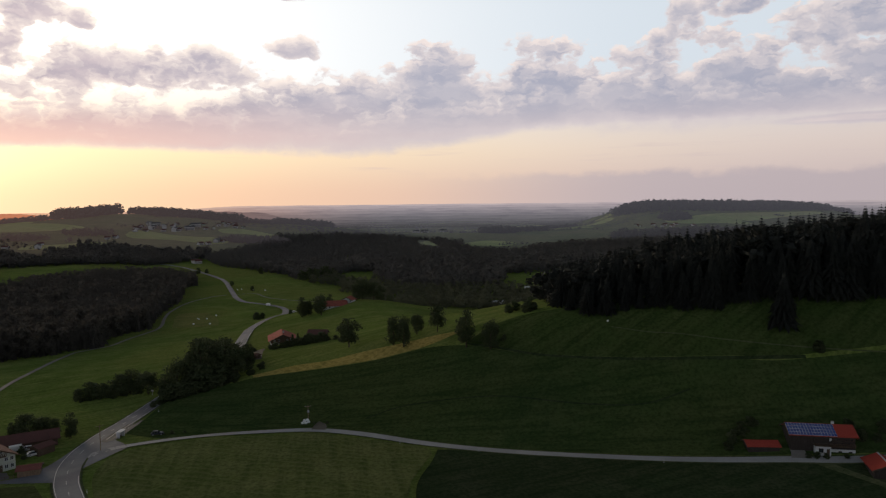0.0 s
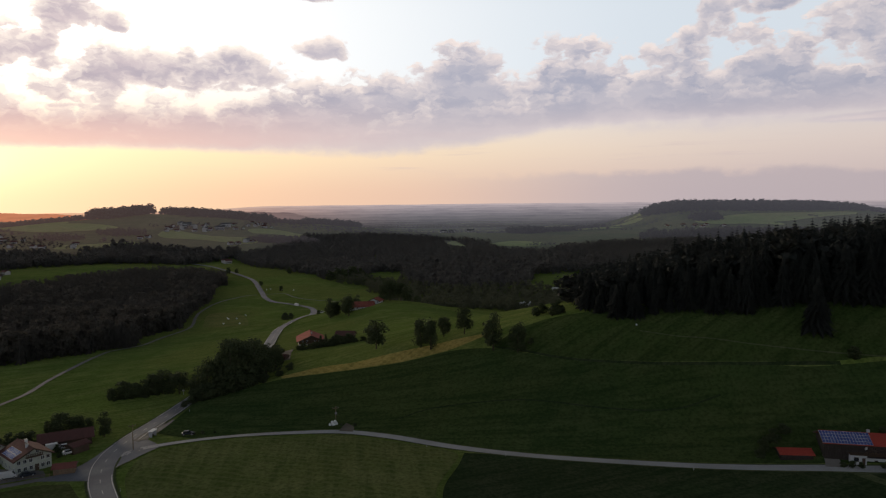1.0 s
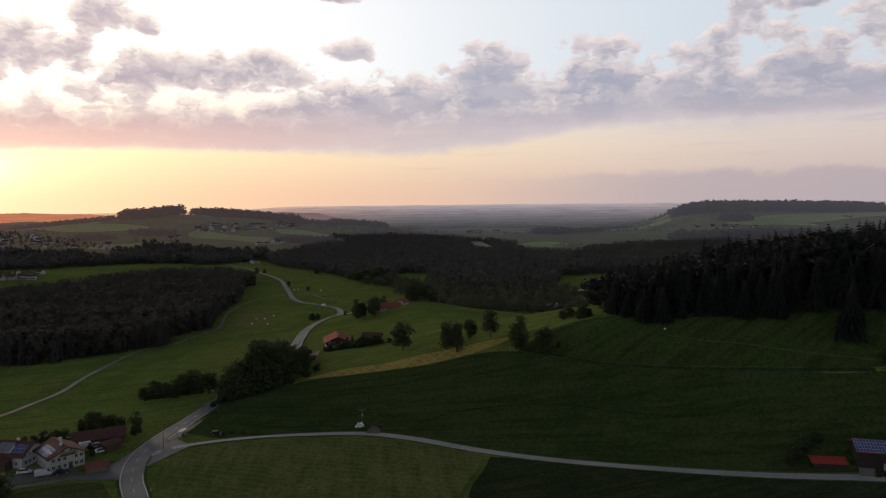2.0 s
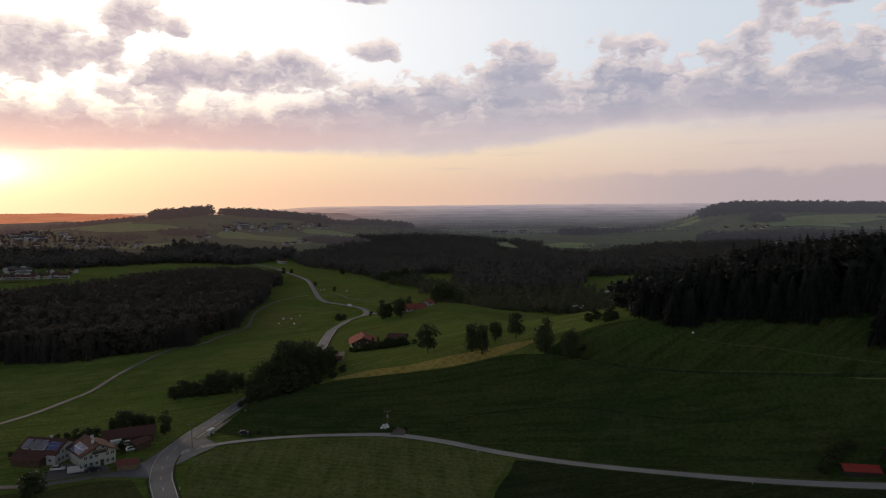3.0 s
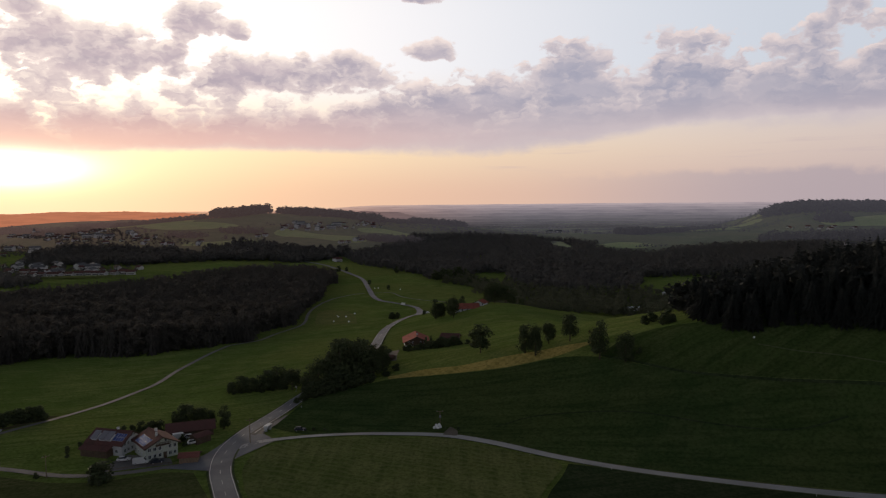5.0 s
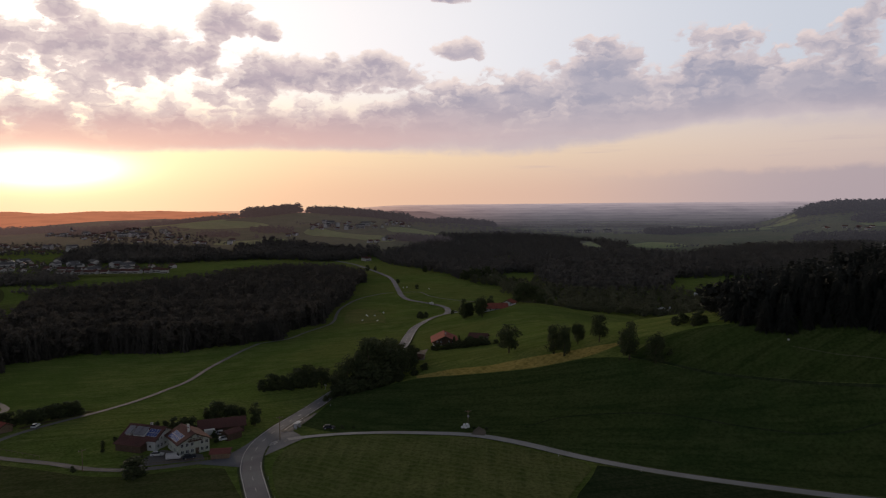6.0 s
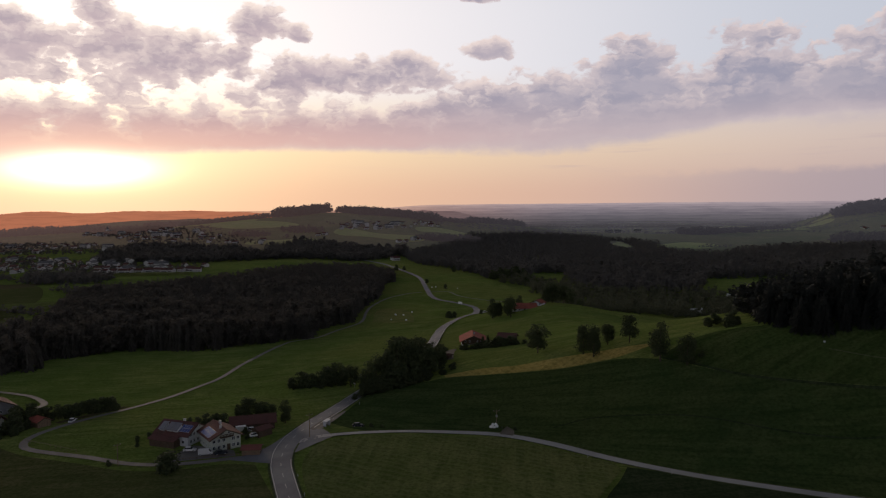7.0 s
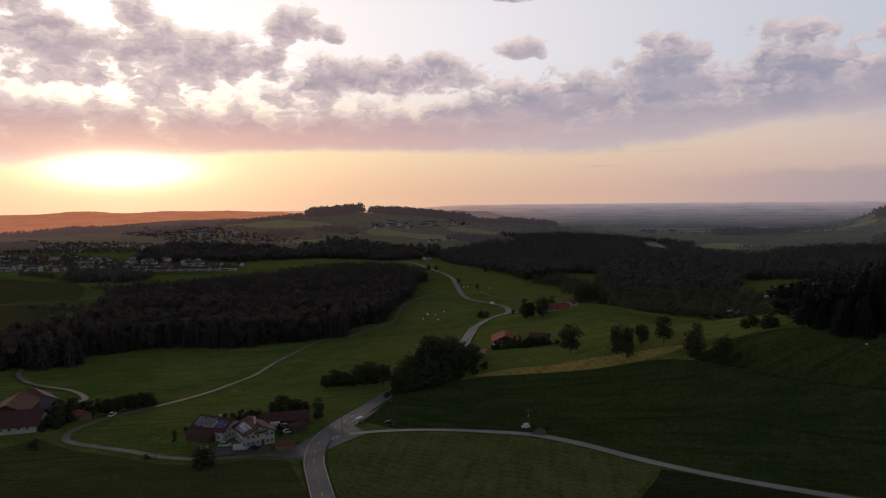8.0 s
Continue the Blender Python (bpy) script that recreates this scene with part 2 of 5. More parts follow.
def grass(name, dark, light, dry, stripes=0.0, angle=0.0, air=None):
    """Meadow: patches, blotches, combed streaks and fine tufts; mown fields also show the swaths."""
    def build(N):
        p = place(N)
        s = N.add("ShaderNodeSeparateXYZ")
        N.put(s.inputs[0], p)
        px, py = s.outputs[0], s.outputs[1]
        big = N.noise(p, 0.012, 4.0, 0.6)
        mid = N.noise(p, 0.075, 5.0, 0.62)
        tuft = N.noise(p, 0.8, 5.0, 0.7)
        a = angle + 0.35
        along = N.m("SUBTRACT", N.m("MULTIPLY", py, math.cos(a)), N.m("MULTIPLY", px, math.sin(a)))
        across = N.m("ADD", N.m("MULTIPLY", px, math.cos(a)), N.m("MULTIPLY", py, math.sin(a)))
        across = N.m("ADD", across, N.m("MULTIPLY", big, 60.0))
        comb = N.noise(N.xyz(N.m("MULTIPLY", along, 0.35), N.m("MULTIPLY", across, 0.03), 0.0), 1.0, 4.0, 0.6)
        col = N.mix(N.step(0.33, 0.66, big), dark, light)
        col = N.mix(N.m("MULTIPLY", N.step(0.42, 0.66, mid), 0.75), col, dry)
        wide = N.noise(p, 0.0045, 3.0, 0.55, warp=0.6)
        col = N.mix(N.m("MULTIPLY", N.step(0.46, 0.60, wide), 0.55), col, N.vec("MULTIPLY", dry, (0.86, 0.80, 0.72)))
        col = N.mix(N.m("MULTIPLY", N.step(0.50, 0.38, wide), 0.40), col, N.vec("MULTIPLY", dark, (0.66, 0.82, 0.70)))
        pale = N.noise(N.xyz(N.m("MULTIPLY", along, 0.16), N.m("MULTIPLY", across, 0.012), 7.0), 1.0, 5.0, 0.65)
        col = N.mix(N.m("MULTIPLY", N.step(0.52, 0.70, pale), 0.6), col, dry)
        col = N.mix(N.m("MULTIPLY", N.step(0.42, 0.70, comb), 0.70), col, N.vec("MULTIPLY", dark, (0.62, 0.70, 0.62)))
        col = N.mix(N.m("MULTIPLY", N.step(0.42, 0.66, tuft), 0.62), col, N.vec("MULTIPLY", dark, (0.48, 0.54, 0.48)))
        col = N.mix(N.m("MULTIPLY", N.step(0.46, 0.28, tuft), 0.26), col, N.vec("MULTIPLY", dry, (1.15, 1.15, 1.1)))
        if stripes:
            d = N.m("ADD", N.m("MULTIPLY", px, math.cos(angle)), N.m("MULTIPLY", py, math.sin(angle)))
            d = N.m("ADD", d, N.m("MULTIPLY", mid, 8.0))
            w = N.m("SINE", N.m("MULTIPLY", d, 2 * math.pi / 3.4))
            col = N.mix(N.m("MULTIPLY", N.m("MULTIPLY", N.step(-0.2, 0.9, w), stripes), N.step(0.3, 0.6, comb)), col, dry)
        n = N.add("ShaderNodeBump")
        n.inputs["Strength"].default_value, n.inputs["Distance"].default_value = 0.6, 0.35
        N.put(n.inputs["Height"], N.m("ADD", tuft, N.m("MULTIPLY", mid, 2.0)))
        b = N.add("ShaderNodeBsdfDiffuse")
        N.put(b.inputs["Color"], col)
        b.inputs["Roughness"].default_value = 0.6
        N.put(b.inputs["Normal"], n.outputs[0])
        return with_haze_glow(N, b.outputs[0], *air) if air else b.outputs[0]
    return material(name, build)


# cool and warm haze colours that glow on the far fields and woods
HAZE_GLOW = ((0.024, 0.0235, 0.028), (0.044, 0.028, 0.024))
# lit valley grass and shaded slope grass: the light is put into both colours
GRASS = grass("meadow_grass", (0.106, 0.146, 0.037), (0.146, 0.194, 0.046), (0.205, 0.222, 0.073))
GRASS_SLOPE_SHADE = grass("shaded_slope_grass", (0.036, 0.058, 0.021), (0.049, 0.078, 0.025), (0.072, 0.092, 0.035), 0.0, -0.55)
GRASS_MOWN = grass("mown_grass", (0.098, 0.118, 0.038), (0.124, 0.146, 0.047), (0.176, 0.178, 0.075), 0.25, 1.25)
GRASS_DARK = grass("dark_grass", (0.028, 0.042, 0.020), (0.038, 0.056, 0.025), (0.052, 0.062, 0.034))
GRASS_PALE = grass("pale_pasture", (0.140, 0.156, 0.052), (0.176, 0.190, 0.064), (0.235, 0.220, 0.090))
# upper meadow: the slope's shade is put into this colour too
GRASS_UPPER_SHADE = grass("shaded_upper_grass", (0.037, 0.058, 0.019), (0.049, 0.076, 0.023), (0.074, 0.092, 0.034))
GRASS_GRAZED = grass("grazed_grass", (0.078, 0.086, 0.034), (0.096, 0.106, 0.040), (0.122, 0.112, 0.052))
HAY = grass("hay_stubble", (0.27, 0.215, 0.065), (0.36, 0.285, 0.085), (0.43, 0.335, 0.115), 0.3, 0.5)
FAR_GRASS = grass("far_meadow", (0.18, 0.23, 0.085), (0.23, 0.29, 0.10), (0.26, 0.27, 0.13), air=HAZE_GLOW)
FAR_LAND = grass("far_land", (0.085, 0.105, 0.052), (0.115, 0.138, 0.064), (0.145, 0.152, 0.085), air=HAZE_GLOW)
FAR_SOIL = grass("far_bare_field", (0.11, 0.09, 0.06), (0.14, 0.11, 0.07), (0.13, 0.12, 0.07), air=HAZE_GLOW)
TRODDEN = grass("trodden_grass", (0.072, 0.088, 0.044), (0.088, 0.104, 0.050), (0.112, 0.116, 0.062))
SOIL = grass("bare_field", (0.085, 0.065, 0.042), (0.115, 0.088, 0.055), (0.10, 0.10, 0.05), 0.3, 0.3)


def stone(name, a, b, scale=0.5, rough=0.85, strength=0.25, spec=0.3):
    def build(N):
        p = place(N)
        n1, n2 = N.noise(p, scale * 0.12, 4.0), N.noise(p, scale * 2.2, 5.0, 0.65)
        col = N.mix(N.step(0.35, 0.65, n1), a, b)
        col = N.mix(N.m("MULTIPLY", N.m("SUBTRACT", n2, 0.4), 0.9), col, tuple(0.6 * c for c in a))
        return principled(N, col, rough, n2, strength, 0.05, spec=spec)
    return material(name, build)


ASPHALT = stone("asphalt", (0.122, 0.125, 0.142), (0.164, 0.168, 0.186), 0.7, 0.8, 0.25, 0.08)
ASPHALT_NEW = stone("asphalt_patch", (0.062, 0.060, 0.060), (0.080, 0.076, 0.074), 0.7)
LANE_WORN = stone("worn_lane_asphalt", (0.150, 0.141, 0.138), (0.195, 0.183, 0.178), 0.7, 0.9, 0.25, 0.05)
LANE_PALE = stone("pale_lane_asphalt", (0.275, 0.275, 0.28), (0.335, 0.335, 0.34), 0.7, 0.9, 0.25, 0.05)
GRAVEL = stone("gravel", (0.165, 0.155, 0.143), (0.215, 0.202, 0.185), 1.2, 0.95, 0.25, 0.05)
EARTH = stone("bare_earth", (0.095, 0.082, 0.068), (0.135, 0.118, 0.098), 1.4, 0.95, 0.3, 0.05)
PAINT = stone("road_paint", (0.45, 0.45, 0.45), (0.56, 0.56, 0.56), 1.0, 0.8, 0.1, 0.05)
RENDERED = stone("white_render", (0.42, 0.44, 0.46), (0.51, 0.53, 0.55), 0.8, 0.95, 0.1, 0.05)
# white render dimmed: the haze over the town is put into the colour
TOWN_WALL = stone("town_render_in_haze", (0.36, 0.355, 0.36), (0.46, 0.45, 0.45), 0.8, 0.95, 0.1, 0.05)
CREAM = stone("cream_render", (0.33, 0.36, 0.32), (0.40, 0.43, 0.38), 0.8, 0.95, 0.1, 0.05)
CONCRETE = stone("concrete", (0.30, 0.29, 0.28), (0.38, 0.37, 0.35), 1.0)
FOIL = stone("white_foil", (0.66, 0.68, 0.70), (0.78, 0.79, 0.80), 1.5, 0.35, 0.3)
METAL = stone("galvanised_metal", (0.42, 0.43, 0.46), (0.52, 0.53, 0.56), 2.0, 0.45, 0.1)
SHEET = stone("grey_sheet_metal", (0.17, 0.17, 0.20), (0.23, 0.23, 0.26), 2.0, 0.6, 0.1, 0.2)
CAR_DARK = stone("dark_car_paint", (0.020, 0.024, 0.035), (0.028, 0.032, 0.045), 1.0, 0.45, 0.0, 0.15)
CAR_SILVER = stone("silver_car_paint", (0.46, 0.47, 0.49), (0.52, 0.53, 0.55), 1.0, 0.45, 0.0, 0.15)
CAR_WHITE = stone("white_car_paint", (0.55, 0.55, 0.56), (0.60, 0.60, 0.61), 1.0, 0.45, 0.0, 0.15)
RUBBER = stone("rubber", (0.018, 0.018, 0.018), (0.028, 0.028, 0.028), 3.0)


def tiles(name, a, b, moss=(0.05, 0.045, 0.035)):
    """Clay roof tiles: courses a third of a metre apart, weathered in blotches."""
    def build(N):
        uv = N.add("ShaderNodeTexCoord").outputs["Object"]
        s = N.add("ShaderNodeSeparateXYZ")
        N.put(s.inputs[0], uv)
        course = N.m("FRACT", N.m("MULTIPLY", s.outputs[2], 4.6))
        pan = N.m("SINE", N.m("MULTIPLY", s.outputs[0], 2 * math.pi / 0.30))
        n1, n2 = N.noise(uv, 0.35, 4.0), N.noise(uv, 3.5, 4.0, 0.7)
        col = N.mix(N.step(0.3, 0.7, n2), a, b)
        col = N.mix(N.m("MULTIPLY", N.step(0.5, 0.75, n1), 0.5), col, moss)
        col = N.mix(N.m("MULTIPLY", N.step(0.80, 1.0, course), 0.5), col, tuple(0.4 * c for c in a))
        return principled(N, col, 0.9, N.m("ADD", course, N.m("MULTIPLY", pan, 0.5)), 0.5, 0.04, spec=0.04)
    return material(name, build)


TILE_RED = tiles("red_clay_tiles", (0.26, 0.080, 0.062), (0.33, 0.106, 0.082))
TILE_BROWN = tiles("brown_clay_tiles", (0.098, 0.050, 0.048), (0.136, 0.068, 0.062))
TILE_DULL = tiles("dull_red_tiles", (0.17, 0.066, 0.058), (0.22, 0.088, 0.076))
TILE_BRIGHT = tiles("new_red_tiles", (0.30, 0.052, 0.040), (0.38, 0.070, 0.050), (0.20, 0.05, 0.04))
TILE_GREY = tiles("grey_slates", (0.10, 0.10, 0.11), (0.15, 0.15, 0.16))


def boards(name, a, b, step=0.18):
    def build(N):
        uv = N.add("ShaderNodeTexCoord").outputs["Object"]
        s = N.add("ShaderNodeSeparateXYZ")
        N.put(s.inputs[0], uv)
        k = N.m("DIVIDE", N.m("ADD", s.outputs[0], s.outputs[1]), step)
        joint = N.step(0.86, 1.0, N.m("FRACT", k))
        n1 = N.noise(uv, 0.8, 4.0)
        n2 = N.noise(N.xyz(N.m("FLOOR", k), N.m("MULTIPLY", s.outputs[2], 0.3), 0.0), 1.7, 3.0)
        col = N.mix(N.step(0.3, 0.7, n2), a, b)
        col = N.mix(N.m("MULTIPLY", N.step(0.5, 0.8, n1), 0.4), col, (0.10, 0.09, 0.08))
        col = N.mix(N.m("MULTIPLY", joint, 0.7), col, (0.015, 0.012, 0.01))
        return principled(N, col, 0.85, N.m("SUBTRACT", n2, joint), 0.4, 0.03)
    return material(name, build)


WOOD_DARK = boards("dark_timber", (0.055, 0.036, 0.025), (0.085, 0.055, 0.036))
WOOD_BLACK = boards("blackened_timber", (0.022, 0.018, 0.016), (0.036, 0.029, 0.025))
WOOD = boards("weathered_timber", (0.13, 0.092, 0.062), (0.19, 0.135, 0.09))


def glass_pane(N):
    b = N.add("ShaderNodeBsdfPrincipled")
    N.put(b.inputs["Base Color"], (0.02, 0.025, 0.03))
    N.put(b.inputs["Roughness"], 0.08)
    N.put(b.inputs["Specular IOR Level"], 0.8)
    return b.outputs[0]


def solar_cells(N):
    uv = N.add("ShaderNodeTexCoord").outputs["Object"]
    n = N.noise(uv, 2.0, 2.0)
    b = N.add("ShaderNodeBsdfPrincipled")
    N.put(b.inputs["Base Color"], N.mix(n, (0.045, 0.070, 0.22), (0.070, 0.105, 0.30)))
    N.put(b.inputs["Roughness"], 0.6)
    N.put(b.inputs["Specular IOR Level"], 0.06)
    return b.outputs[0]


PANE = material("window_glass", glass_pane)
CELLS = material("solar_cells", solar_cells)


def foliage(name, a, b, c, thin=0.18, gloss=0.15, air=None):
    def build(N):
        g = N.add("ShaderNodeNewGeometry")
        r = g.outputs["Random Per Island"]
        o = N.add("ShaderNodeObjectInfo").outputs["Random"]
        n = N.noise(g.outputs["Position"], 0.35, 3.0)
        col = N.mix(r, a, b)
        col = N.mix(N.m("MULTIPLY", N.step(0.45, 0.75, n), 0.7), col, c)
        col = N.mix(N.m("MULTIPLY", o, 0.35), col, tuple(0.6 * v for v in a))
        d = N.add("ShaderNodeBsdfPrincipled")
        N.put(d.inputs["Base Color"], col)
        N.put(d.inputs["Roughness"], 0.8)
        N.put(d.inputs["Specular IOR Level"], gloss)
        t = N.add("ShaderNodeBsdfTranslucent")
        N.put(t.inputs[0], col)
        s = N.add("ShaderNodeMixShader")
        s.inputs[0].default_value = thin
        N.put(s.inputs[1], d.outputs[0])
        N.put(s.inputs[2], t.outputs[0])
        return with_haze_glow(N, s.outputs[0], *air) if air else s.outputs[0]
    return material(name, build)


LEAVES = foliage("broad_leaves", (0.038, 0.050, 0.025), (0.070, 0.088, 0.038), (0.056, 0.064, 0.032))
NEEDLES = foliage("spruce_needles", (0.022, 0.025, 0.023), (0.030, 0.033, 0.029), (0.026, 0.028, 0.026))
# lightened and greyed crowns: evening haze is put into their colour
WOODS = foliage("hazed_wood_crowns", (0.096, 0.092, 0.092), (0.112, 0.110, 0.104), (0.104, 0.101, 0.097), 0.40, 0.0)
# nearer wood: lens glare put in as a lighter, slightly warm tone
VALLEY_WOOD = foliage("glare_tinted_crowns", (0.074, 0.068, 0.064), (0.090, 0.084, 0.074), (0.082, 0.076, 0.068), 0.40, 0.0)
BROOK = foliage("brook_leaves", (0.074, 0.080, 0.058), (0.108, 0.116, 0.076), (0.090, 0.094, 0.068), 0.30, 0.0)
FAR_WOODS = foliage("far_wood_crowns", (0.060, 0.063, 0.060), (0.090, 0.094, 0.086), (0.075, 0.077, 0.072), 0.30, 0.0, HAZE_GLOW)
BARK = stone("bark", (0.055, 0.042, 0.032), (0.085, 0.066, 0.05), 3.0, 0.95, 0.6)


# ---------------------------------------------------------------- mesh helpers
def smooth_step(a, b, x):
    t = np.clip((x - a) / (b - a), 0, 1)
    return t * t * (3 - 2 * t)


# rounded hills: middle, height and half widths
HILLS = [
    (30, 585, 17, 92, 80),
    # village hill and its shoulders
    (-600, 2150, 62, 380, 330), (-980, 1950, 34, 420, 330), (-150, 2250, 26, 260, 220),
    (-640, 2050, 10, 90, 90), (-420, 2060, 10, 130, 90),
    # rises in the valley floor
    (350, 2100, 14, 420, 200), (900, 1700, 16, 260, 260), (-1500, 2700, 60, 700, 500),
]


def ground_z(x, y):
    """Height of the land: a shallow valley ahead, a spur on its right, hills beyond."""
    x, y = np.asarray(x, float), np.asarray(y, float)
    d = np.maximum(y - 240, 0)
    z = -28 * (1 - np.exp(-d * d / (d + 30) / 213))
    spur = 60 / (1 + np.exp(-(x - 42) / 75))
    back = np.interp(x, [-70, 0, 60, 150], [425, 430, 345, 330])
    s = 235 - 0.35 * np.clip(x, -200, 260)
    z = z + spur * smooth_step(s, s + 100, y) * (1 - smooth_step(0, 260, y - back))
    for hx, hy, h, sx, sy in HILLS:
        z = z + h * np.exp(-((x - hx) / sx) ** 2 - ((y - hy) / sy) ** 2)
    # a long hill with a level top
    z = z + 64 * np.exp(-((x - 1360) / 460) ** 8 - ((y - 2420) / 330) ** 2) * (1 - 0.12 * (x - 1360) / 460)
    z = z + 26 * np.exp(-((x - 1250) / 620) ** 4 - ((y - 2350) / 470) ** 2)
    r = np.hypot(x, y)
    a = np.clip(r / 400, 0.4, 0.9)
    z = z + a * (np.sin(x / 61 + 1.3 * np.sin(y / 83)) * np.sin(y / 71 + 0.7) * 0.8 + np.sin(x / 173 + y / 211)) * smooth_step(150, 400, r)
    return z


def gz(x, y):
    return float(ground_z(x, y))


def raw_mesh(name, verts, faces, mats, smooth=False, index=None):
    """A mesh from arrays; all faces have the same number of corners."""
    verts, faces = np.asarray(verts, np.float32), np.asarray(faces, np.int32)
    me = bpy.data.meshes.new(name)
    k = faces.shape[1]
    me.vertices.add(len(verts))
    me.vertices.foreach_set("co", verts.ravel())
    me.loops.add(faces.size)
    me.loops.foreach_set("vertex_index", faces.ravel())
    me.polygons.add(len(faces))
    me.polygons.foreach_set("loop_start", np.arange(0, faces.size, k, dtype=np.int32))
    me.polygons.foreach_set("use_smooth", np.full(len(faces), smooth))
    for m in mats:
        me.materials.append(m)
    if index is not None:
        me.polygons.foreach_set("material_index", np.asarray(index, np.int32))
    me.update(calc_edges=True)
    return me


def bm_mesh(name, bm, mat, smooth=False):
    me = bpy.data.meshes.new(name)
    bmesh.ops.recalc_face_normals(bm, faces=bm.faces)
    bm.to_mesh(me)
    bm.free()
    me.materials.append(mat)
    if smooth:
        me.polygons.foreach_set("use_smooth", np.full(len(me.polygons), True))
    return me


def part(name, bm, mat, parent, label="", smooth=False):
    ob = new(name, bm_mesh(name, bm, mat, smooth))
    ob.parent = parent
    return tagged(ob, label)


def thing(name, label, category, m, group="", kind=""):
    ob = new(name)
    ob.empty_display_size = 1.0
    ob.matrix_world = m
    return tagged(ob, label, category, group, kind)


def box(bm, x0, x1, y0, y1, z0, z1, m=None):
    vs = [bm.verts.new((x, y, z)) for z in (z0, z1) for y in (y0, y1) for x in (x0, x1)]
    for f in ((0, 1, 3, 2), (4, 6, 7, 5), (0, 4, 5, 1), (2, 3, 7, 6), (0, 2, 6, 4), (1, 5, 7, 3)):
        bm.faces.new([vs[i] for i in f])
    if m is not None:
        bmesh.ops.transform(bm, matrix=m, verts=vs)
    return vs


def a_box(*b, m=None, bevel=0.0):
    bm = bmesh.new()
    box(bm, *b, m=m)
    if bevel:
        bmesh.ops.bevel(bm, geom=bm.edges[:], offset=bevel, segments=1, affect="EDGES")
    return bm


def prism(profile, y0, y1):
    """A closed profile in x and z, drawn out along y."""
    bm = bmesh.new()
    a = [bm.verts.new((x, y0, z)) for x, z in profile]
    b = [bm.verts.new((x, y1, z)) for x, z in profile]
    bm.faces.new(a)
    bm.faces.new(b[::-1])
    for i in range(len(a)):
        j = (i + 1) % len(a)
        bm.faces.new((a[i], b[i], b[j], a[j]))
    return bm


def tube(bm, p, q, r0, r1, n=6):
    p, q = Vector(p), Vector(q)
    turn = (q - p).to_track_quat("Z", "Y")
    rings = []
    for c, r in ((p, r0), (q, r1)):
        rings.append([bm.verts.new(c + turn @ Vector((r * math.cos(a), r * math.sin(a), 0))) for a in (2 * math.pi * i / n for i in range(n))])
    for i in range(n):
        j = (i + 1) % n
        bm.faces.new((rings[0][i], rings[0][j], rings[1][j], rings[1][i]))
    bm.faces.new(rings[0][::-1])
    bm.faces.new(rings[1])


def curve_points(points, step):
    """A smooth line through plan points, sampled evenly."""
    p = np.array(points, float)
    p = np.vstack([2 * p[0] - p[1], p, 2 * p[-1] - p[-2]])
    out = []
    for i in range(1, len(p) - 2):
        n = max(2, int(np.hypot(*(p[i + 1] - p[i])) / step))
        t = np.arange(n)[:, None] / n
        a, b, c, d = p[i - 1], p[i], p[i + 1], p[i + 2]
        out.append(0.5 * (2 * b + (c - a) * t + (2 * a - 5 * b + 4 * c - d) * t ** 2 + (3 * b - a - 3 * c + d) * t ** 3))
    out.append(p[-2][None])
    return np.vstack(out)


def lifted(xy, lift):
    r = np.hypot(xy[..., 0], xy[..., 1])
    return ground_z(xy[..., 0], xy[..., 1]) + lift * np.maximum(1, r / 300)


def drape(name, a, b, mat, lift=0.2, across=6, label="", category="", kind="structure"):
    """A sheet on the ground between two plan lines."""
    n = max(len(a), len(b))
    a, b = (np.column_stack([np.interp(np.linspace(0, 1, n), np.linspace(0, 1, len(c)), c[:, i]) for i in (0, 1)]) for c in (a, b))
    t = np.linspace(0, 1, across)[None, :, None]
    xy = a[:, None] * (1 - t) + b[:, None] * t
    v = np.concatenate([xy, lifted(xy, lift)[..., None]], 2).reshape(-1, 3)
    i, j = np.meshgrid(np.arange(n - 1), np.arange(across - 1), indexing="ij")
    k = (i * across + j).ravel()
    f = np.column_stack([k, k + across, k + across + 1, k + 1])
    me = raw_mesh(name, v, f, [mat], True)
    if me.polygons[0].normal.z < 0:
        me.flip_normals()
    return tagged(new(name, me), label, category, "", kind)


def ribbon(name, points, width, mat, lift=0.25, label="", step=3.0, across=4, shift=0.0, ends=1.0, category="road"):
    """A road or track of even width along a plan line."""
    c = curve_points(points, step)
    d = np.gradient(c, axis=0)
    d /= np.hypot(d[:, 0], d[:, 1])[:, None]
    side = np.column_stack([d[:, 1], -d[:, 0]])
    w = np.full(len(c), width / 2)
    w[0] *= ends
    return drape(name, c + side * (shift - w)[:, None], c + side * (shift + w)[:, None], mat, lift, across, label, category)


# ---------------------------------------------------------------- the land
def make_ground():
    fine = np.radians(np.arange(-50, 50.01, 0.42))
    rough = np.radians(np.arange(54, 306.1, 4.0))
    ang = np.concatenate([fine, rough])
    rad = np.concatenate([[0.05, 8, 20, 40, 70], np.geomspace(100, 5600, 420)])
    A, Rr = np.meshgrid(ang, rad)
    X, Y = Rr * np.sin(A), Rr * np.cos(A)
    v = np.column_stack([X.ravel(), Y.ravel(), ground_z(X, Y).ravel()])
    n, m = len(rad), len(ang)
    i, j = np.meshgrid(np.arange(n - 1), np.arange(m), indexing="ij")
    a, b = (i * m + j).ravel(), (i * m + (j + 1) % m).ravel()
    f = np.column_stack([a, b, b + m, a + m])
    me = raw_mesh("ground", v, f, [GRASS], True)
    if me.polygons[5].normal.z < 0:
        me.flip_normals()
    tagged(new("ground", me), "rolling green meadows of a wide valley at dusk", "meadow", "", "structure")


